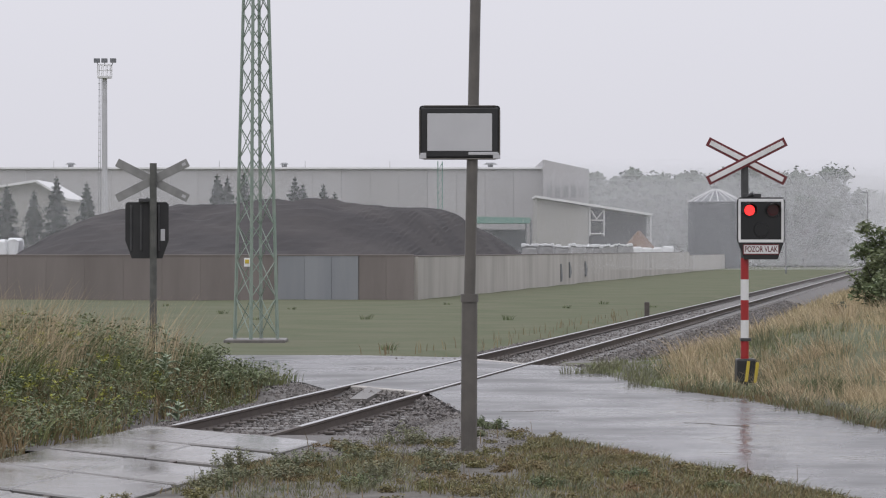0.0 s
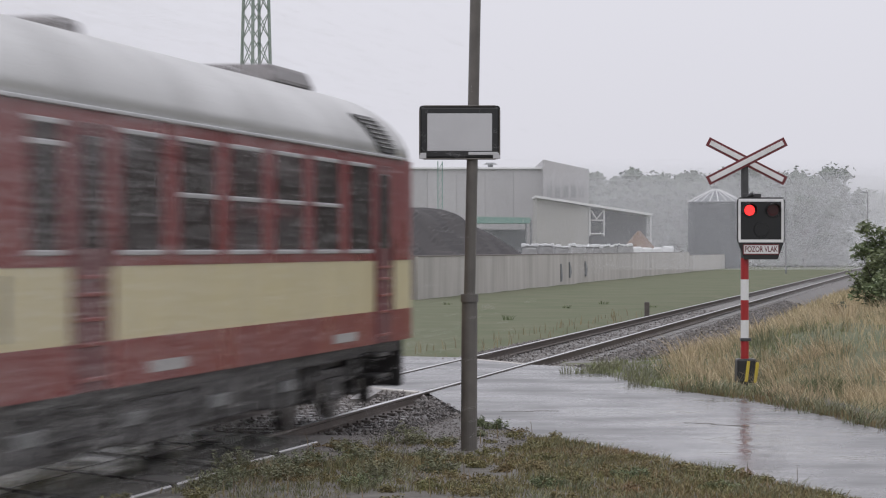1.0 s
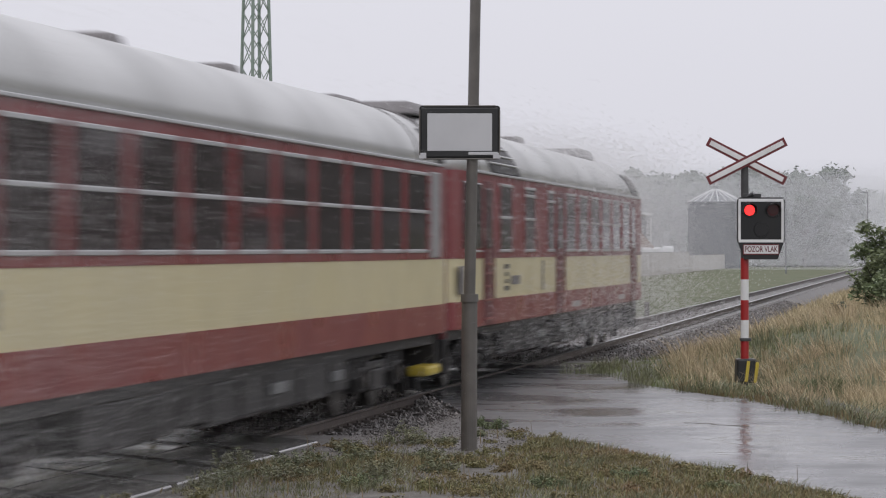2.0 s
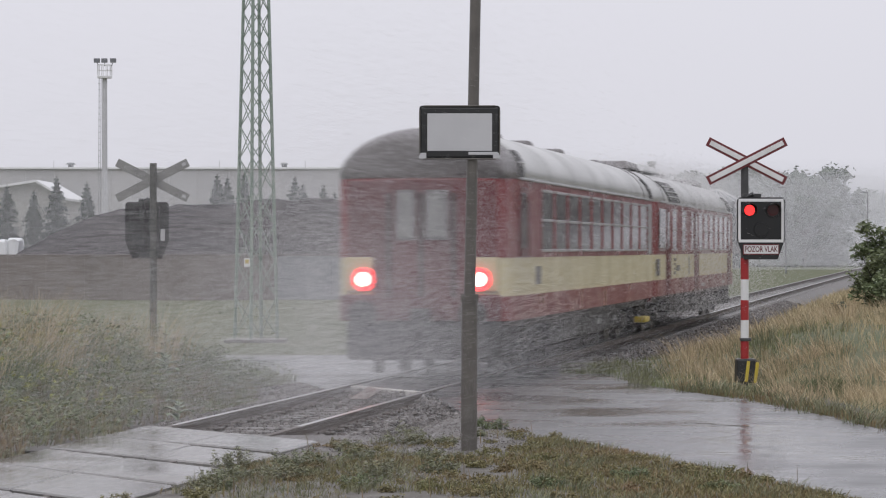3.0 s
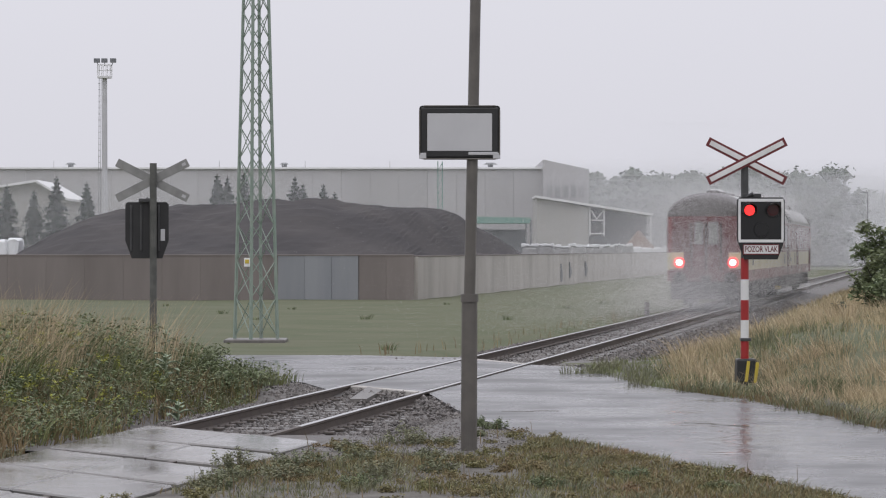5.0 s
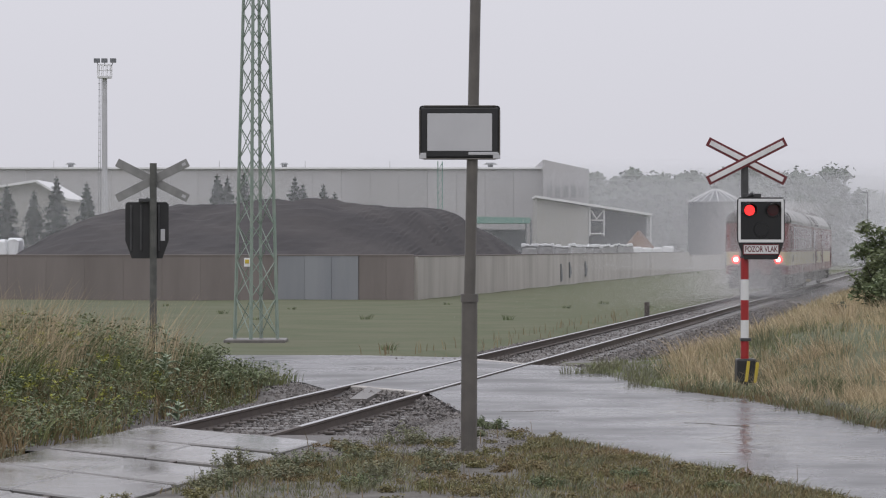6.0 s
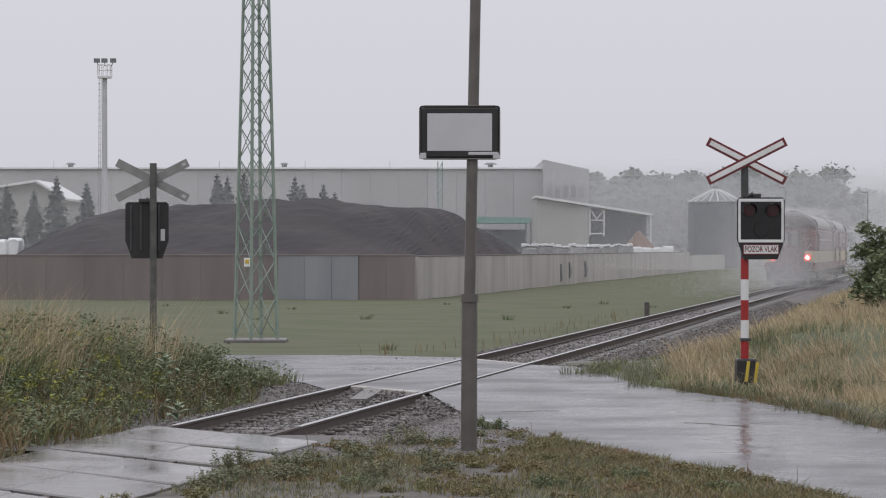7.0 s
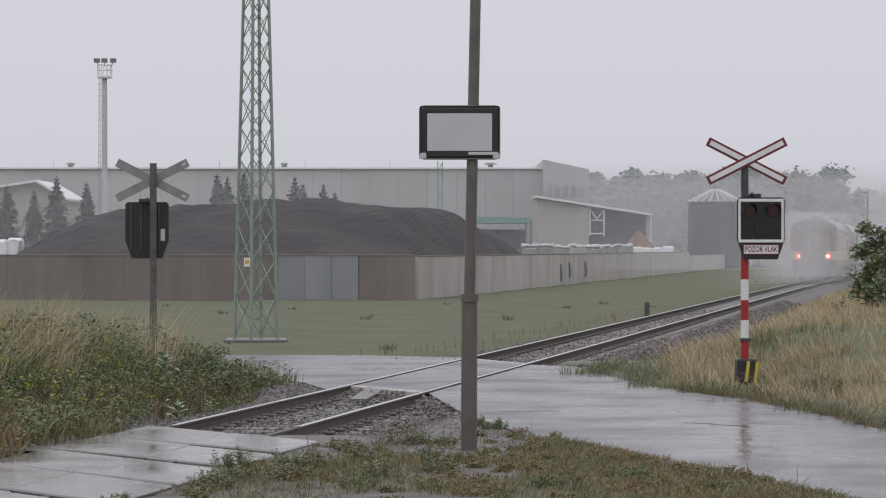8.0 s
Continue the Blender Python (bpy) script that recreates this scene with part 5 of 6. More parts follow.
def weed_bank():
    rng = np.random.default_rng(11)

    def keep(x, y):
        u, s = off_track(x, y)
        edge = -2.35 + 1.2 * smooth01(36.5, 34.3, s) + 0.45 * smooth01(40, 44, s)
        return 1.0 if u < edge + 0.3 * noise.noise((s * 0.5, 0, 0)) and not (y > 48.7 and u > -11) else 0.0

    def tall(x, y):
        u, s = off_track(x, y)
        return (0.35 + 0.55 * smooth01(-2.5, -4.2, u)) * (0.75 + 0.5 * noise.noise((x * 0.7, y * 0.5, 2)) + 0.25)
    # green undergrowth, brown base weeds, straw on the crest
    sp = scatter(rng, 700, -12, -1.5, 32, 48.5, keep, tall)
    tufts("weeds", sp, M["grass_green"], "tall green weeds on the bank", "weeds", rng, 24, 0.16, 0.013, 0.7)
    sp = scatter(rng, 420, -12, -1.5, 28, 48.5, keep, lambda x, y: 0.8 * tall(x, y))
    tufts("weeds", sp, M["herb"], "grey-green tussocks on the bank", "weeds", rng, 26, 0.14, 0.012, 0.9)
    sp = scatter(rng, 6500, -11, -1.5, 24, 46, lambda x, y: keep(x, y) * smooth01(-4.8, -2.4, off_track(x, y)[0]), lambda x, y: 0.38)
    blades("weeds", sp, M["rust_weed"], "low brown weeds along the line", "weeds", rng, 0.014, 0.9)
    sp = scatter(rng, 900, -12, -3.0, 36, 48.5, lambda x, y: keep(x, y) * smooth01(-3.2, -4.6, off_track(x, y)[0]) * (0.10 + 0.90 * smooth01(430, 260, bearing(x, y))), lambda x, y: 1.3)
    tufts("dry_grass", sp, M["straw_pink"], "tall bleached grass on the bank", "grass", rng, 26, 0.2, 0.008, 0.45)
    # broad-leaved plants
    C = []
    for _ in range(900):
        y = rng.uniform(31, 48)
        x = rng.uniform(-9, -1.8)
        if keep(x, y):
            h = tall(x, y)
            for k in range(4):
                C.append((x + rng.normal(0, 0.08), y, ground_z(x, y) + h * (0.3 + 0.2 * k)))
    V, F = leaf_mass(rng, C, 18, 0.15, 0.03)
    soup("leafy_weeds", V, F, M["leaf"], "dense broad-leaved green weeds", "weeds")
    # darker shrubs round the far signal
    for i, (bx, by, hh) in enumerate(((-4.6, 48.4, 0.62), (-4.0, 48.2, 0.55), (-5.3, 48.5, 0.5), (-3.5, 47.3, 0.34), (-4.9, 47.4, 0.55), (-4.3, 46.6, 0.45), (-3.1, 46.0, 0.28))):
        shrub((bx, by), hh, 0.6, rng, M["leaf"], "low dark green leafy shrub on the bank", 2200, 0.034)
    # yellow-green flowering tops
    C = []
    herbs("leafy_weeds", [(x, y, 0.55 * h + 0.1, 0.3) for x, y, z, h in scatter(rng, 150, -9, -1.5, 27, 47, keep, tall)], M["herb"], "bushy grey-green weeds on the bank", rng, 0.026)
    for _ in range(240):
        y = rng.uniform(35, 43)
        x = rng.uniform(-6.5, -3.6)
        if keep(x, y):
            C.append((x, y, ground_z(x, y) + tall(x, y) * rng.uniform(0.6, 1.0)))
    V, F = leaf_mass(rng, C, 14, 0.07, 0.022)
    soup("flowering_weeds", V, F, M["flower"], "yellow-green flowering weed tops", "weeds")
    # mulleins with broad woolly leaves
    for bx, by, hh in ((-4.35, 47.4, 0.62), (-4.0, 43.6, 0.42), (-5.2, 43.0, 0.5), (-3.55, 40.5, 0.45), (-5.9, 41.0, 0.55), (-4.85, 45.8, 0.5)):
        mullein(bx, by, hh, rng)


def mullein(bx, by, h, rng):
    z = ground_z(bx, by)
    g = holder("mullein_plant", pose(bx, by, z), "pale woolly-leaved mullein among green weeds", "plant", "mulleins on the bank")
    bm = bmesh.new()
    rod(bm, (0, 0, 0), (0.02, 0, h * 1.5), 0.02, 0.008, 6)
    part("stem", bm, M["thistle"], g)
    for k in range(13):
        a, zz = k * 2.4, h * (0.35 + 1.1 * k / 13)
        ln = 0.30 * (1.15 - 0.6 * k / 13)
        bm = bmesh.new()
        d = Vector((math.cos(a), math.sin(a), 0))
        t = Vector((-d.y, d.x, 0))
        rows = []
        for f, w, up in ((0.02, 0.02, 0), (0.35, 0.065, 0.10), (0.7, 0.06, 0.12), (1.0, 0.005, 0.05)):
            c = d * ln * f + Vector((0, 0, zz + up * ln * 2))
            rows.append((bm.verts.new(c - t * w + Vector((0, 0, 0.02))), bm.verts.new(c), bm.verts.new(c + t * w + Vector((0, 0, 0.02)))))
        for r, q in zip(rows, rows[1:]):
            bm.faces.new((r[0], r[1], q[1], q[0]))
            bm.faces.new((r[1], r[2], q[2], q[1]))
        part("leaf", bm, M["thistle"], g)


def shrub(at, h, w, rng, material, label, n, leaf):
    x, y = at
    z = ground_z(x, y)
    g = holder("shrub", pose(x, y, z), label, "shrub", "shrubs beside the line")
    bm = bmesh.new()
    tips = []
    for k in range(9):
        a = rng.uniform(0, 6.28)
        t = Vector((math.cos(a) * w * rng.uniform(0.2, 0.9), math.sin(a) * w * rng.uniform(0.2, 0.9), h * rng.uniform(0.5, 1.0)))
        rod(bm, (0, 0, -0.05), t, 0.02, 0.006, 5)
        tips.append(t)
    part("stems", bm, M["bark"], g)
    C = [(t.x * f + rng.normal(0, w * 0.12), t.y * f + rng.normal(0, w * 0.12), t.z * f) for t in tips for f in (0.45, 0.75, 1.0)]
    V, F = leaf_mass(rng, C, n // len(C), 0.22 * w + 0.06, leaf)
    o = soup("leaves", V, F, material, "", "", "", g)
    del o


def right_bank():
    rng = np.random.default_rng(21)

    def keep(x, y):
        u, s = off_track(x, y)
        edge = road_right(y)
        if y < 50.5 and x < edge + 0.04:
            return 0.0
        return 1.0 if u > 2.05 + 0.7 * smooth01(54, 60, s) else 0.0

    def dry(x, y):
        u, s = off_track(x, y)
        return keep(x, y) * (smooth01(0.25, 0.95, x - road_right(y) + 0.4 * noise.noise((x * 0.9, y * 0.4, 3))) if y < 52 else 1.0) * smooth01(2.8 + 0.8 * smooth01(62, 48, y), 3.5 + 1.0 * smooth01(62, 48, y), u + 0.8 * noise.noise((x * 0.5, y * 0.3, 4)))
    bare = lambda x, y: smooth01(-0.25, 0.12, noise.noise((x * 0.55, y * 0.22, 15)))
    far_from_post = lambda x, y: smooth01(0.25, 0.45, math.hypot(x - 4.6, (y - 46.4) * 0.3))
    sp = scatter(rng, 1300, 3.5, 15, 36, 82, lambda x, y: dry(x, y) * bare(x, y) * far_from_post(x, y) * (0.35 + 0.65 * smooth01(70, 45, y)), lambda x, y: 0.42 + 0.26 * noise.noise((x * 0.4, y * 0.3, 8)))
    tufts("dry_grass", sp, M["straw_pink"], "straw-coloured dry grass tussocks on the bank", "grass", rng, 34, 0.22, 0.008, 0.9, (-0.35, -0.2))
    sp = scatter(rng, 11000, 3.5, 15, 36, 82, lambda x, y: dry(x, y) * far_from_post(x, y), lambda x, y: 0.24)
    blades("dry_grass", sp, M["grass_dry"], "short dry grass on the bank", "grass", rng, 0.009, 1.2)
    sp = scatter(rng, 16000, 3, 28, 78, 150, lambda x, y: 1.0 if off_track(x, y)[0] > 3.0 else 0.0, lambda x, y: 0.42)
    blades("dry_grass", sp, M["grass_dry"], "straw-coloured dry grass farther along the bank", "grass", rng, 0.03, 0.7)
    sp = scatter(rng, 8000, 1.0, 14, 33, 80, lambda x, y: keep(x, y) * far_from_post(x, y) * (0.12 + 0.88 * smooth01(6.4, 5.0, off_track(x, y)[0])), lambda x, y: 0.13)
    blades("grass", sp, M["grass_green"], "short green grass at the road verge", "grass", rng, 0.012, 0.7)
    sp = scatter(rng, 330, 1.5, 14, 34, 66, lambda x, y: keep(x, y) * far_from_post(x, y) * max(smooth01(1.3, 0.5, x - road_right(y)), 0.6 * smooth01(0.0, 0.3, noise.noise((x * 0.45, y * 0.25, 12)))), lambda x, y: 0.26)
    tufts("grass", sp, M["herb"], "green tussocks along the road verge", "grass", rng, 40, 0.2, 0.010, 1.0)
    sp = [(x, y, ground_z(x, y), h) for x, y, h in ((5.05, 45.0, 0.2), (5.3, 44.3, 0.24), (5.55, 43.8, 0.24), (5.2, 43.6, 0.2), (5.75, 44.4, 0.24), (4.95, 44.2, 0.17), (5.5, 43.2, 0.18), (4.7, 44.9, 0.12))]
    tufts("grass", sp, M["leaf"], "deep green tuft at the foot of the signal", "grass", rng, 420, 0.34, 0.010, 0.9)
    sp = scatter(rng, 60, 3.5, 8, 34, 46, lambda x, y: 1.0 if 0.1 < x - road_right(y) < 0.5 else 0.0, lambda x, y: 0.16)
    tufts("weeds", sp, M["rust_weed"], "brown weeds at the edge of the road", "weeds", rng, 26, 0.15, 0.010, 1.0)
    shrub((11.6, 79.0), 2.3, 1.15, rng, M["leaf"], "green bush at the edge of the straw bank", 5200, 0.075)
    shrub((12.9, 81.0), 2.1, 1.3, rng, M["leaf"], "green bush at the edge of the straw bank", 4200, 0.075)
    shrub((11.1, 77.0), 1.0, 0.8, rng, M["leaf"], "green bush at the edge of the straw bank", 1800, 0.07)
    shrub((8.5, 65.5), 0.35, 0.3, rng, M["needle"], "small dark shrub in dry grass", 500, 0.04)


def foreground():
    rng = np.random.default_rng(31)

    def zone(x, y):
        u, s = off_track(x, y)
        if x > road_left(y) + 0.08 or y > 36.5:
            return 0.0
        edge = smooth01(-0.2, 0.35, x - slab_edge(y) + 0.35 * noise.noise((x * 2, y * 2, 0)))
        return edge * (1.0 if y < 32.6 else smooth01(36.5, 33.0, y) * smooth01(2.6, 3.4, u + 0.5 * noise.noise((x, y, 0))))
    # grit shows through near the line and the slabs, the sward closes towards the road
    gap = lambda x, y: smooth01(-0.12, 0.16, noise.noise((x * 1.1, y * 0.5, 6)) + 0.5 * smooth01(31.5, 27.5, y) + 0.55 * smooth01(0.3, 1.4, x) - 0.22)
    sp = scatter(rng, 30000, -4.5, 5.5, 21, 36, lambda x, y: zone(x, y) * gap(x, y) * (0.45 + 0.55 * smooth01(0.2, 1.6, x)), lambda x, y: 0.05 + 0.07 * max(0, noise.noise((x * 0.8, y * 0.6, 7)) + 0.25))
    blades("grass", sp, M["verge_grass"], "short wet grass on the verge", "grass", rng, 0.008, 0.9)
    sp = scatter(rng, 300, -4.5, 5.5, 21, 34, lambda x, y: zone(x, y) * gap(x, y), lambda x, y: 0.13)
    tufts("grass", sp, M["herb"], "grey-green tussocks on the verge", "grass", rng, 34, 0.12, 0.007, 1.1)
    sp = scatter(rng, 14000, -4.5, 4.5, 21, 33, lambda x, y: zone(x, y) * gap(x, y) * smooth01(-0.1, 0.25, noise.noise((x * 0.6, y * 0.3, 19)) + 0.25 * smooth01(1.3, 0.6, abs(x - 0.9))), lambda x, y: 0.075)
    blades("weeds", sp, M["rust_weed"], "rusty low weeds on the verge", "weeds", rng, 0.009, 1.1)
    sp = scatter(rng, 60, -3.5, 4.2, 23, 34.5, zone, lambda x, y: 0.26)
    blades("weed_stalks", sp, M["grass_brown"], "thin seeding weed stalks on the verge", "weeds", rng, 0.012, 0.35)
    # bushy weeds that stand out of the sward
    bush = [(-1.35, 28.8, 0.24, 0.32), (-0.37, 32.2, 0.27, 0.26), (-0.89, 29.4, 0.2, 0.25), (-0.55, 27.6, 0.22, 0.26), (0.02, 32.3, 0.10, 0.14), (-1.98, 28.8, 0.24, 0.24),
            (-2.0, 26.2, 0.2, 0.22), (-1.44, 27.4, 0.2, 0.26), (-0.1, 29.8, 0.16, 0.22), (-0.05, 28.2, 0.18, 0.22), (-1.9, 27.4, 0.16, 0.2), (0.35, 33.6, 0.1, 0.14), (-1.0, 31.2, 0.14, 0.18)]
    herbs("leafy_weeds", bush, M["herb"], "bushy grey-green weeds on the verge", rng, 0.017, 26)
    herbs("leafy_weeds", [(-0.72, 26.6, 0.15, 0.24), (0.9, 26.4, 0.12, 0.2), (1.7, 27.6, 0.12, 0.2), (0.62, 35.4, 0.16, 0.2), (0.42, 36.0, 0.14, 0.16), (2.4, 26.2, 0.1, 0.2)], M["leaf"], "fresh green cushions of weeds", rng, 0.015, 26)
    small = [(x, y, rng.uniform(0.05, 0.13), rng.uniform(0.08, 0.18)) for x, y, z, h in scatter(rng, 150, -4, 4, 22, 35, zone, lambda x, y: 0.1)]
    herbs("leafy_weeds", small[:95], M["verge_grass"], "cushions of olive weeds on the verge", rng, 0.015, 8)
    herbs("leafy_weeds", small[95:], M["rust_weed"], "rusty herbs on the verge", rng, 0.015, 8)


def verge_soil():
    """Gritty wet strip between slabs, verge and road."""
    verts, faces = [], []
    nx, ny = 80, 60
    for j in range(ny):
        for i in range(nx):
            x, y = -5.5 + 11 * i / (nx - 1), 20 + 23.5 * j / (ny - 1)
            u, s = off_track(x, y)
            verts.append((x, y, ground_z(x, y) + 0.012 if u > 1.5 else ground_z(x, y) - 0.05))
    for j in range(ny - 1):
        for i in range(nx - 1):
            a = j * nx + i
            if off_track(verts[a][0], verts[a][1])[0] > 1.5:
                faces.append((a, a + 1, a + 1 + nx, a + nx))
    soup("verge", verts, faces, M["gravel_light"], "wet gritty soil of the verge", "ground", "structure")


def lawn_tufts():
    rng = np.random.default_rng(41)
    sp = scatter(rng, 16, -20, 14, 62, 130, lambda x, y: 1.0 if off_track(x, y)[0] < -3.5 and abs(x) < 0.16 * y else 0.0, lambda x, y: 0.22)
    tufts("weeds", sp, M["leaf"], "dark weed tufts in the lawn", "weeds", rng, 30, 0.2, 0.02, 1.2)
    sp = scatter(rng, 160, -3, 14, 60, 110, lambda x, y: 1.0 if -3.4 < off_track(x, y)[0] < -2.3 else 0.0, lambda x, y: 0.28)
    blades("weed_stalks", sp, M["grass_brown"], "brown weed stalks beside the ballast", "weeds", rng, 0.02, 0.4)


# ---- trees ----


def spruce_proto(h, rng, label):
    g = holder("spruce", Matrix(), label, "spruce", "spruces behind the yard")
    bm = bmesh.new()
    rod(bm, (0, 0, -0.3), (0, 0, h), 0.14, 0.02, 7)
    part("trunk", bm, M["bark"], g)
    V, F = [], []
    z = 0.5
    while z < h * 0.985:
        f = 1 - z / h
        r = 0.30 * h * (f ** 0.95) * rng.uniform(0.75, 1.2) + 0.05
        for k in range(12):
            a = rng.uniform(0, 6.28)
            rr = r * rng.uniform(0.65, 1.1)
            d, t = np.array((math.cos(a), math.sin(a), 0)), np.array((-math.sin(a), math.cos(a), 0))
            root, tip = np.array((0, 0, z)), d * rr + np.array((0, 0, z - rr * rng.uniform(0.05, 0.45)))
            for q in range(7):
                m = root + (tip - root) * (q + 0.6) / 7
                w = 0.07 + 0.13 * (1 - q / 7) * r
                b = len(V)
                V += [m - t * w, m + d * w * 0.9, m + t * w, m - d * 0.06 + np.array((0, 0, -0.18 * rng.uniform(0.4, 1.6)))]
                F.append((b, b + 1, b + 2, b + 3))
        z += 0.028 * h + 0.05
    soup("needles", V, F, M["needle"], "", "", "", g)
    return g


def tree_proto(h, w, rng, label):
    g = holder("tree", Matrix(), label, "tree", "misty trees along the skyline")
    bm = bmesh.new()
    rod(bm, (0, 0, -0.4), (0.1, 0, h * 0.55), 0.035 * h * 0.6, 0.012 * h, 9)
    C = []
    for k in range(16):
        a, z0 = rng.uniform(0, 6.28), h * rng.uniform(0.18, 0.6)
        el = rng.uniform(0.2, 1.0)
        ln = w * rng.uniform(0.35, 0.75)
        tip = Vector((math.cos(a) * ln, math.sin(a) * ln, min(h * 0.97, z0 + ln * el + h * 0.1)))
        rod(bm, (0.05, 0, z0 * 0.9), tip, 0.008 * h, 0.002 * h, 5)
        for q in (0.5, 0.75, 1.0):
            C.append((tip.x * q, tip.y * q, z0 * 0.9 + (tip.z - z0 * 0.9) * q))
    for k in range(5):
        C.append((rng.normal(0, w * 0.15), rng.normal(0, w * 0.15), h * rng.uniform(0.72, 0.95)))
    for k in range(14):
        C.append((rng.normal(0, w * 0.3), rng.normal(0, w * 0.3), h * rng.uniform(0.05, 0.35)))
    part("trunk", bm, M["bark"], g)
    V, F = leaf_mass(rng, C, 55, 0.17 * w, 0.037 * w, 0.85)
    # solid cores added inside the clumps to keep sky from showing through
    for cx, cy, cz in C:
        k, r = len(V), 0.14 * w
        for dx, dy, dz in ((1, 0, 0), (-1, 0, 0), (0, 1, 0), (0, -1, 0), (0, 0, 0.8), (0, 0, -0.8)):
            q = r * rng.uniform(0.7, 1.2)
            V.append((cx + dx * q, cy + dy * q, cz + dz * q))
        F += [(k + a, k + b, k + c) for a, b, c in ((0, 2, 4), (2, 1, 4), (1, 3, 4), (3, 0, 4), (2, 0, 5), (1, 2, 5), (3, 1, 5), (0, 3, 5))]
    soup("crown", V, F, M["leaf_far"], "", "", "", g)
    return g


def trees():
    rng = np.random.default_rng(51)
    protos = [spruce_proto(6.4, rng, "dark green young spruce in the mist"), spruce_proto(5.6, rng, "dark green young spruce in the mist")]
    at = [(12, 332, 205), (60, 342, 205), (100, 318, 205), (153, 328, 205), (-25, 330, 205), (384, 314, 235), (402, 318, 236), (432, 312, 238), (522, 318, 255), (536, 330, 256), (572, 330, 258), (592, 345, 258)]
    used = [False, False]
    for i, (x, top, Y) in enumerate(at):
        k = Y / 5370
        h = 2.4 + (440 - top) * k
        p = protos[i % 2]
        s = h / (6.4, 5.6)[i % 2]
        m = pose((x - 784) * k, Y, -0.35, 0, 0, 47 * i)
        t = p if not used[i % 2] else copy_thing(p, m)
        used[i % 2] = True
        t.matrix_basis = m @ Matrix.Diagonal((s * 1.35, s * 1.35, s * 1.04, 1))
    protos = [tree_proto(12, 8, rng, "broad misty tree on the skyline"), tree_proto(13, 6.5, rng, "tall misty tree on the skyline"), tree_proto(12, 10, rng, "wide misty tree on the skyline")]
    used = [False] * 3
    spots = []
    for i in range(30):
        x = 1030 + i * 11.5
        top = 326 + 9 * math.sin(i * 1.9) + 6 * math.sin(i * 0.7 + 1) - (10 if i in (4, 9, 13) else 0)
        spots.append((x, top, 455 + 22 * ((i * 7) % 5)))
    spots += [(1372, 316, 400), (1402, 303, 405), (1432, 306, 400), (1455, 318, 410), (1474, 345, 415), (1355, 330, 420), (1390, 350, 395), (1425, 352, 392), (1450, 372, 395)]
    spots += [(1495, 352, 520), (1520, 345, 560), (1548, 352, 560), (1575, 340, 560), (1600, 350, 540)]
    # unseen trees along the bank out to the right, added to darken window reflections
    spots += [(1830 + 95 * k, 90 - 40 * (k % 3), 105 + 14 * ((k * 3) % 4)) for k in range(13)]
    spots += [(1405, 420, 402), (1425, 424, 404), (1392, 418, 403)]
    for i, (x, top, Y) in enumerate(spots):
        k = Y / 5370
        h = 2.4 + (440 - top) * k
        j = (i * 5) % 3
        p = protos[j]
        s = h / (12, 13, 12)[j]
        m = pose((x - 784) * k, Y, -0.35, 0, 0, 77 * i)
        t = p if not used[j] else copy_thing(p, m)
        used[j] = True
        t.matrix_basis = m @ Matrix.Diagonal((s * (1.0 if top < 400 else 1.6), s * (1.0 if top < 400 else 1.6), s, 1))
# ---- yard clutter and far things ----


def at_bearing(x, Y):
    """World x of a bearing (in steps of 1/5370, 784 straight ahead) at distance Y."""
    return (x - 784) * Y / 5370


def height_at(y, Y):
    return 2.07 - (y - 440) * Y / 5370


def wall_distance(x):
    """Distance of the pale yard wall on the bearing x."""
    t = (x - 784) / 5370
    return 141.2 + 176.8 * (t * 141.2 + 1.3) / (27.8 - t * 176.8)


def sack_pile(x0, x1, ytop, step, behind, label, wrapped=False):
    """White sacks, or grey wrapped loads under white sheets, on pallets behind the yard wall."""
    rng = random.Random(int(x0))
    x = x0
    while x < x1:
        Y = (wall_distance(x) if x > 740 else 150) + behind
        w = step * Y / 5370
        h = height_at(ytop + rng.uniform(0, 4), Y) + 0.3
        g = holder("big_bag", pose(at_bearing(x + step / 2, Y), Y, -0.3, 0, 0, rng.uniform(-8, 8)), label, "big bag", "white sacks in the yard")
        bm = bmesh.new()
        n = max(1, round(h / 1.0))
        for k in range(n):
            box(bm, (rng.uniform(-0.06, 0.06), 0, h * (k + 0.5) / n + 0.05), (w * 0.97, 1.2, h / n), 0.13)
        for v in bm.verts:
            v.co += Vector((rng.uniform(-0.05, 0.05), rng.uniform(-0.05, 0.05), rng.uniform(-0.06, 0.06)))
        part("sack", bm, M["wrapped"] if wrapped else M["bags"], g)
        if wrapped:
            bm = bmesh.new()
            for k in range(5):
                c = w * (-0.4 + 0.2 * k + rng.uniform(-0.05, 0.05))
                box(bm, (c, -0.1, h + 0.06 + rng.uniform(0, 0.12)), (w * rng.uniform(0.16, 0.3), 1.1, rng.uniform(0.1, 0.24)), 0.04)
            part("sheet", bm, M["bags"], g, "crumpled white plastic sheet")
        bm = bmesh.new()
        box(bm, (0, 0, 0.06), (w * 0.9, 1.1, 0.12), 0.02)
        part("pallet", bm, M["bark"], g)
        x += step


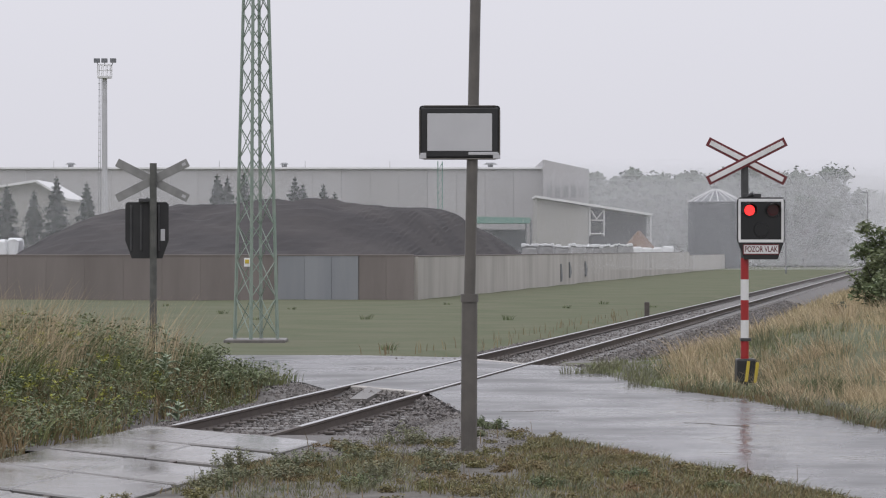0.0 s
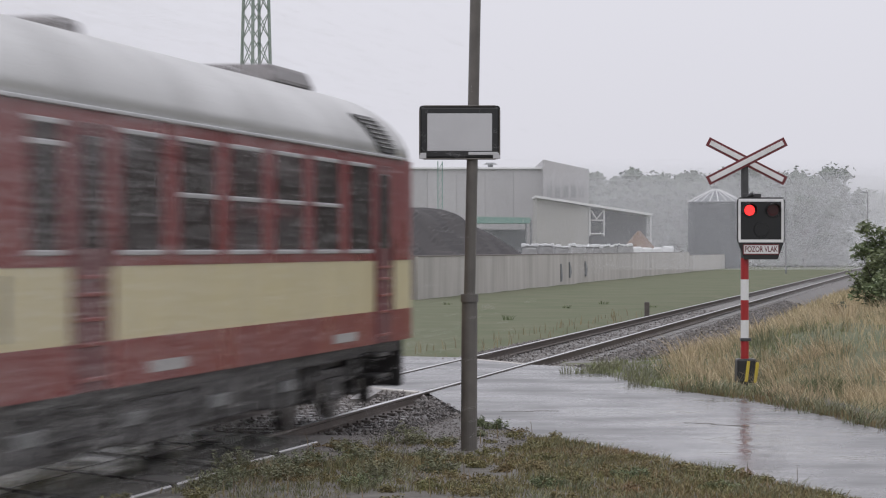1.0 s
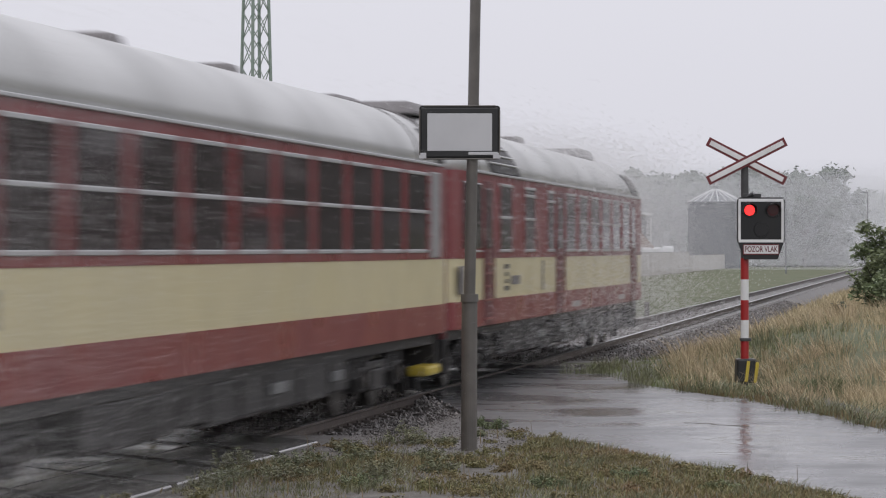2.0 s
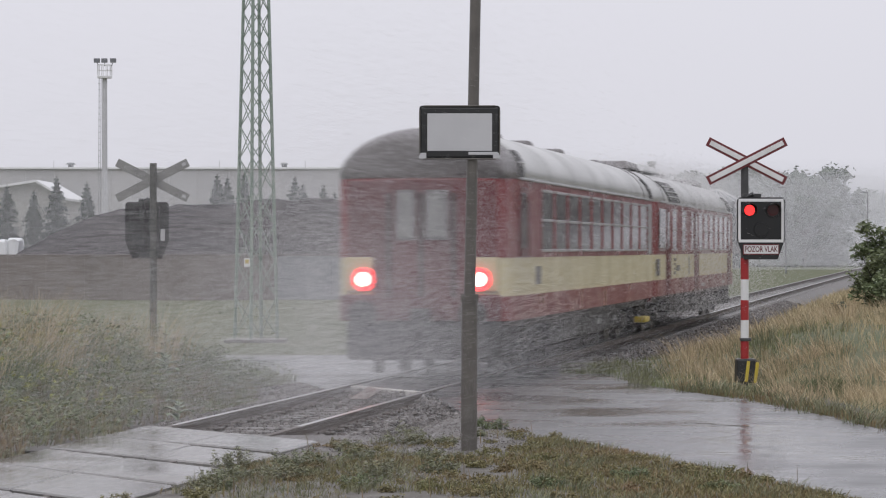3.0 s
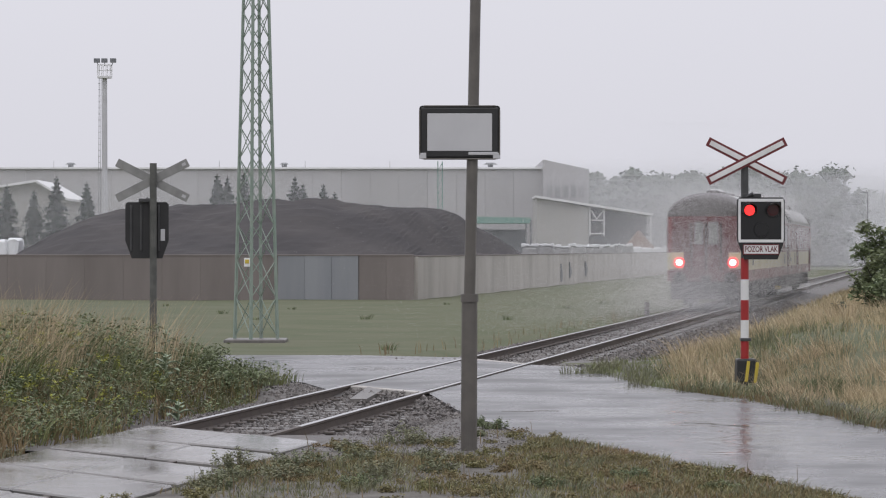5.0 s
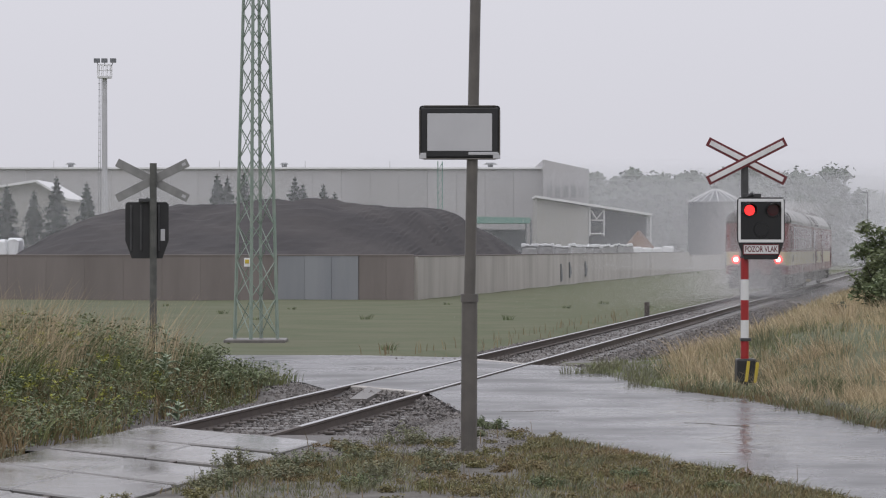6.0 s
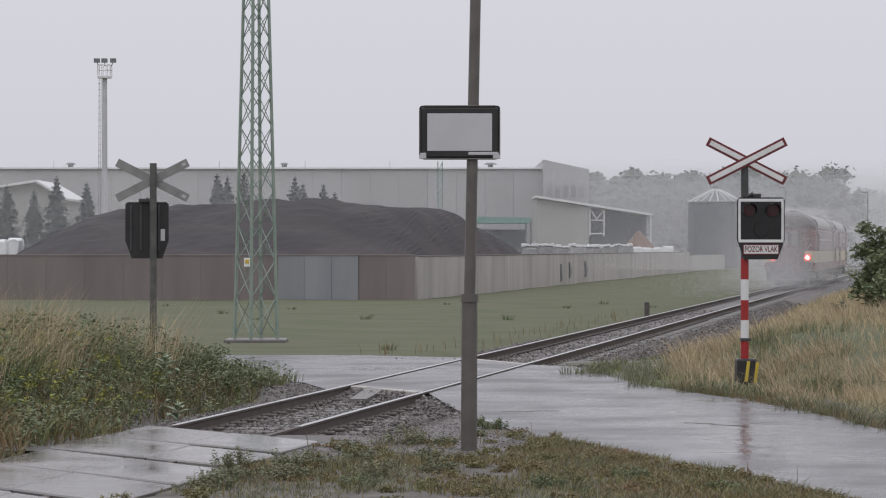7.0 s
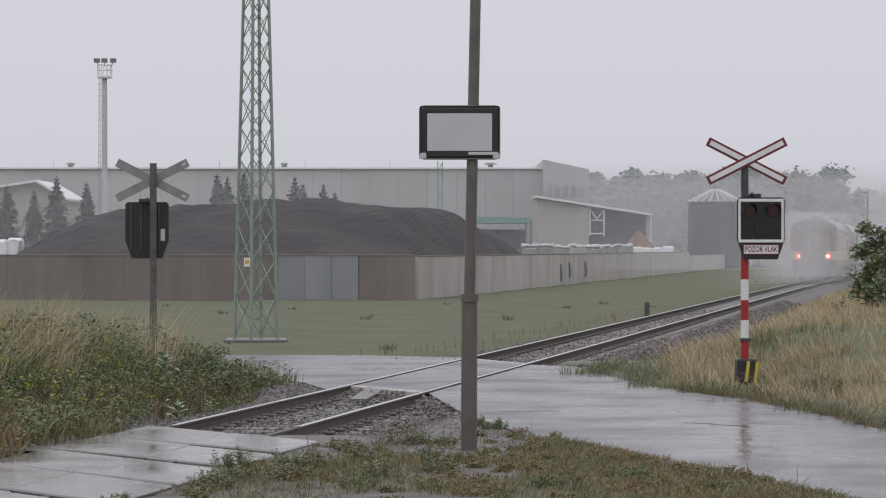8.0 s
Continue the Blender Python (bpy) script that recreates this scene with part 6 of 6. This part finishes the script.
def mound(name, x0, x1, ytop, Y, material, label, category):
    X0, X1 = at_bearing(x0, Y), at_bearing(x1, Y)
    top = height_at(ytop, Y)
    verts, faces = [], []
    n = 26
    for j in range(n):
        for i in range(n):
            fx, fy = i / (n - 1) * 2 - 1, j / (n - 1) * 2 - 1
            r = math.hypot(fx, fy)
            x = (X0 + X1) / 2 + fx * (X1 - X0) / 2
            y = Y + 3 + fy * (X1 - X0) / 2
            z = -0.4 + max(0.0, 1 - r) * (top + 0.4) * 1.05 + 0.12 * noise.noise((x * 0.7, y * 0.7, 0)) * (1 - min(1, r))
            verts.append((x, y, z))
    for j in range(n - 1):
        for i in range(n - 1):
            a = j * n + i
            faces.append((a, a + 1, a + 1 + n, a + n))
    soup(name, verts, faces, material, label, category)


def yard():
    sack_pile(-50, 34, 424, 22, 8, "bulging white plastic big-bag behind the wall")
    sack_pile(924, 1096, 436, 28, 15, "grey wrapped pallet load under crumpled white sheet", True)
    sack_pile(1098, 1176, 437, 19, 18, "white wrapped pallet load behind the wall")
    mound("aggregate_heap", 1070, 1200, 408, 298, M["brick_pile"], "brown heap of aggregate in the yard", "heap")
    # small white-gabled building
    Y = 285
    g = holder("outbuilding", pose(0, Y, 0), "white building with a shallow gable roof", "building")
    X, Z = (lambda x: at_bearing(x, Y)), (lambda y: height_at(y, Y))
    bm = bmesh.new()
    extrude_outline(bm, [(X(-90), -0.5), (X(128), -0.5), (X(132), Z(352)), (X(85), Z(326)), (X(-90), Z(352))], -8, 6)
    part("wall", bm, M["hall_light"], g, "pale rendered wall")
    bm = bmesh.new()
    extrude_outline(bm, [(X(-95), Z(350)), (X(85), Z(322)), (X(140), Z(354)), (X(140), Z(358)), (X(85), Z(326)), (X(-95), Z(354))], -9, 6.5)
    part("roof", bm, M["trim_white"], g, "white sheet roof")
    # lean-to with a green canopy at the hall
    Y = 288
    g = holder("canopy", pose(0, Y, 0), "green sheet-metal canopy over a dark loading bay", "canopy")
    X, Z = (lambda x: at_bearing(x, Y)), (lambda y: height_at(y, Y))
    bm = bmesh.new()
    extrude_outline(bm, [(X(838), Z(384)), (X(938), Z(386)), (X(936), Z(396)), (X(838), Z(396))], -3, 6)
    part("canopy_roof", bm, M["teal"], g, "green sheet roof")
    # solid dark sheet stands for the shade inside the loading bay
    bm = bmesh.new()
    box(bm, ((X(850) + X(932)) / 2, 3, 1.2), (X(932) - X(850), 0.4, Z(397) + 1.0), 0.02)
    part("bay_shade_sheet", bm, M["sheet_dark"], g)
    for x in (930, 938):
        bm = bmesh.new()
        rod(bm, (X(x), -2.6, -0.4), (X(x), -2.6, Z(388)), 0.10, 0.10, 8)
        part("post", bm, M["galv"], g)
    # grey box van of the yard beside the canopy
    bm = bmesh.new()
    box(bm, (0, 0, 0.9), (1.3, 2.0, 1.5), 0.2)
    o = tagged(part("container", bm, M["hall_light"]), "pale yard container beside the canopy", "container")
    o.matrix_basis = pose(at_bearing(940, 280), 280, -0.2)
    # slender teal lattice mast in front of the hall
    Y = 270
    g = holder("antenna_mast", pose(at_bearing(779, Y), Y, -0.4), "slender pale green lattice mast", "mast")
    H = height_at(286, Y) + 0.4
    for sx, sy in ((-0.2, -0.2), (0.2, -0.2), (0.2, 0.2), (-0.2, 0.2)):
        bm = bmesh.new()
        rod(bm, (sx, sy, 0), (sx, sy, H), 0.05, 0.05, 5)
        part("leg", bm, M["teal"], g)
    z = 0.3
    while z < H - 0.8:
        bm = bmesh.new()
        angle_bar(bm, (-0.2, -0.2, z), (0.2, -0.2, z + 0.7), 0.05)
        part("brace", bm, M["teal"], g)
        z += 0.7
    # roof vents and lightning rods on the hall
    for x, w in ((125, 1.2), (503, 1.0), (868, 1.6)):
        Y = 336
        g = holder("roof_fan", pose(at_bearing(x, Y), Y, height_at(297, Y)), "small grey roof ventilator on the hall", "ventilator", "roof ventilators")
        bm = bmesh.new()
        rod(bm, (0, 0, -0.2), (0, 0, 0.35), 0.3, 0.3, 10)
        part("pipe", bm, M["galv"], g)
        bm = bmesh.new()
        rod(bm, (0, 0, 0.35), (0, 0, 0.55), w / 2, w * 0.3, 12)
        part("cap", bm, M["galv"], g)
    for x in (95, 388, 540, 690):
        bm = bmesh.new()
        rod(bm, (0, 0, 0), (0, 0, 0.75), 0.03, 0.02, 5)
        o = tagged(part("lightning_rod", bm, M["galv"]), "thin lightning rod on the hall roof", "rod", "lightning rods")
        o.matrix_basis = pose(at_bearing(x, 333), 333, height_at(297, 333))
    # dark ragged patches on the pale wall
    for x, y, w, h in ((988, 483, 1.5, 1.15), (1003, 478, 2.2, 1.05), (1031, 476, 2.4, 1.05)):
        t = (x - 784) / 5370
        q = (t * 141.2 + 1.3) / (27.8 - t * 176.8)
        Yw = 141.2 + 176.8 * q
        bm = bmesh.new()
        rag = random.Random(x)
        out = [(w * (0.5 - 0.25 * math.cos(math.pi * i / 6)) * rag.uniform(0.5, 1.0) * (0.25 + math.sin(math.pi * (i + 0.6) / 7.2)) + 0.1 * i / 6, h * (0.5 - i / 6)) for i in range(7)]
        extrude_outline(bm, out + [(-0.12 * rag.uniform(0.5, 1.2) + 0.1 * i / 6, h * (0.5 - i / 6)) for i in range(6, -1, -1)], -0.03, 0.03)
        bmesh.ops.recalc_face_normals(bm, faces=bm.faces[:])
        o = tagged(part("dark_patch", bm, M["sheet_dark"]), "dark ragged patch on the pale wall", "patch", "dark wall patches")
        o.matrix_basis = pose(x_on(t, Yw) + 0.18, Yw - 0.03, height_at(y, Yw), 0, 0, 81)
    # far lamp posts
    for x, top, Y in ((1536, 340, 300), (1391, 332, 290)):
        g = holder("street_lamp", pose(at_bearing(x, Y), Y, -0.4), "thin grey lamp post in the mist", "street lamp", "far lamp posts")
        H = height_at(top, Y) + 0.4
        bm = bmesh.new()
        rod(bm, (0, 0, 0), (0, 0, H), 0.09, 0.05, 8)
        part("pole", bm, M["galv"], g)
        bm = bmesh.new()
        box(bm, (-0.35, 0, H), (0.8, 0.2, 0.12), 0.03)
        part("lamp_head", bm, M["galv"], g)


def x_on(t, Y):
    return t * Y


# ---- spray thrown up by the train ----


def spray(n, half, length, top, seed, size, even=False):
    """A rigid cloud of drops, thickest at the middle and low down."""
    rng = np.random.default_rng(seed)
    x = np.clip(rng.normal(0, 0.5, n), -1.4, 1.4) * half
    y = np.clip(rng.normal(0, 0.42, n), -1.2, 1.2) * length / 2
    z = 0.03 + top * (rng.uniform(0.1, 1.35, n) if even else np.clip(np.abs(rng.normal(0, 0.55, n)), 0, 1.5))
    return drop_object("spray", drops(rng, x, y, z, size, 5.0), "white cloud of wheel spray behind the train", "spray", M["spray"])

# ---- build ----
ground()
road()
track()
panels()
walls()
heap()
hall()
silo()
verge_soil()
crossing_soil()
stones()
crossing_bits()
sleepers()
COACHES = train()
SIGNAL, LAMPS = signal(pose(4.675, 47.0, 0.0, 0, 0, 3), "red and white level-crossing signal with flashing red lamps", True)
BACK_SIGNAL, _ = signal(pose(-4.93, 51.6, 0.0, 0, 0, 180), "back of a dark level-crossing signal among weeds", False)
sign_post()
lattice_mast()
flood_mast()
trees()
weed_bank()
right_bank()
foreground()
lawn_tufts()
yard()
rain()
SPRAY = [spray(230000, 2.7, 16.0, 4.2, 1, 0.0042), spray(170000, 2.9, 20.0, 3.2, 2, 0.0032), spray(160000, 4.2, 34.0, 3.0, 3, 0.0034), spray(260000, 2.8, 40.0, 3.15, 4, 0.0078, True)]


def at_line(s):
    return TRACK @ pose(0, s, 0)


def motions():
    tail = [-43.5, -28.2, -12.7, 2.2, 17.4, 32.6] + [47.43 + 14.575 * k for k in range(11)]
    for ob, ahead in ((COACHES[0], 51.6), (COACHES[1], 24.2)):
        walk(ob, [(0.5 * k, at_line(s + ahead)) for k, s in enumerate(tail)])
    # the spray keeps to the train at first, then falls behind and thins out along the line
    for cloud, lag in ((SPRAY[0], lambda t: 0.6 - 0.3 * t), (SPRAY[1], lambda t: -5.0 - 1.2 * t), (SPRAY[2], lambda t: -8.0 - 3.2 * t), (SPRAY[3], lambda t: min(24.0 + 26.0 * max(0.0, t - 1.0), 58.0 - 7.5 * t))):
        walk(cloud, [(0.5 * k, at_line(s + lag(0.5 * k))) for k, s in enumerate(tail)])
    # flashing: each lens shows its lit or its unlit face
    for lens, on in ((LAMPS[0], ((0.0, 0.4), (0.9, 1.4), (1.9, 2.4), (2.9, 3.4), (3.9, 4.4), (4.9, 5.4), (5.9, 6.4))),
                     (LAMPS[1], ((0.4, 0.9), (1.4, 1.9), (2.4, 2.9), (3.4, 3.9), (4.4, 4.9), (5.4, 5.9), (6.4, 6.63)))):
        x, y, z = lens.location
        rows, lit = [], on[0][0] == 0.0
        rows.append((0.0, pose(x, y, z, 0, 0, 0 if lit else 180)))
        for t0, t1 in on:
            for t, up in ((t0, True), (t1, False)):
                if t <= 0:
                    continue
                a = (180, 120, 60, 0) if up else (0, -60, -120, -180)
                for k, ang in enumerate(a):
                    rows.append((t + (k - 2) / 30, pose(x, y, z, 0, 0, ang)))
        rows.append((8.0, pose(x, y, z, 0, 0, 180)))
        walk(lens, rows)


motions()
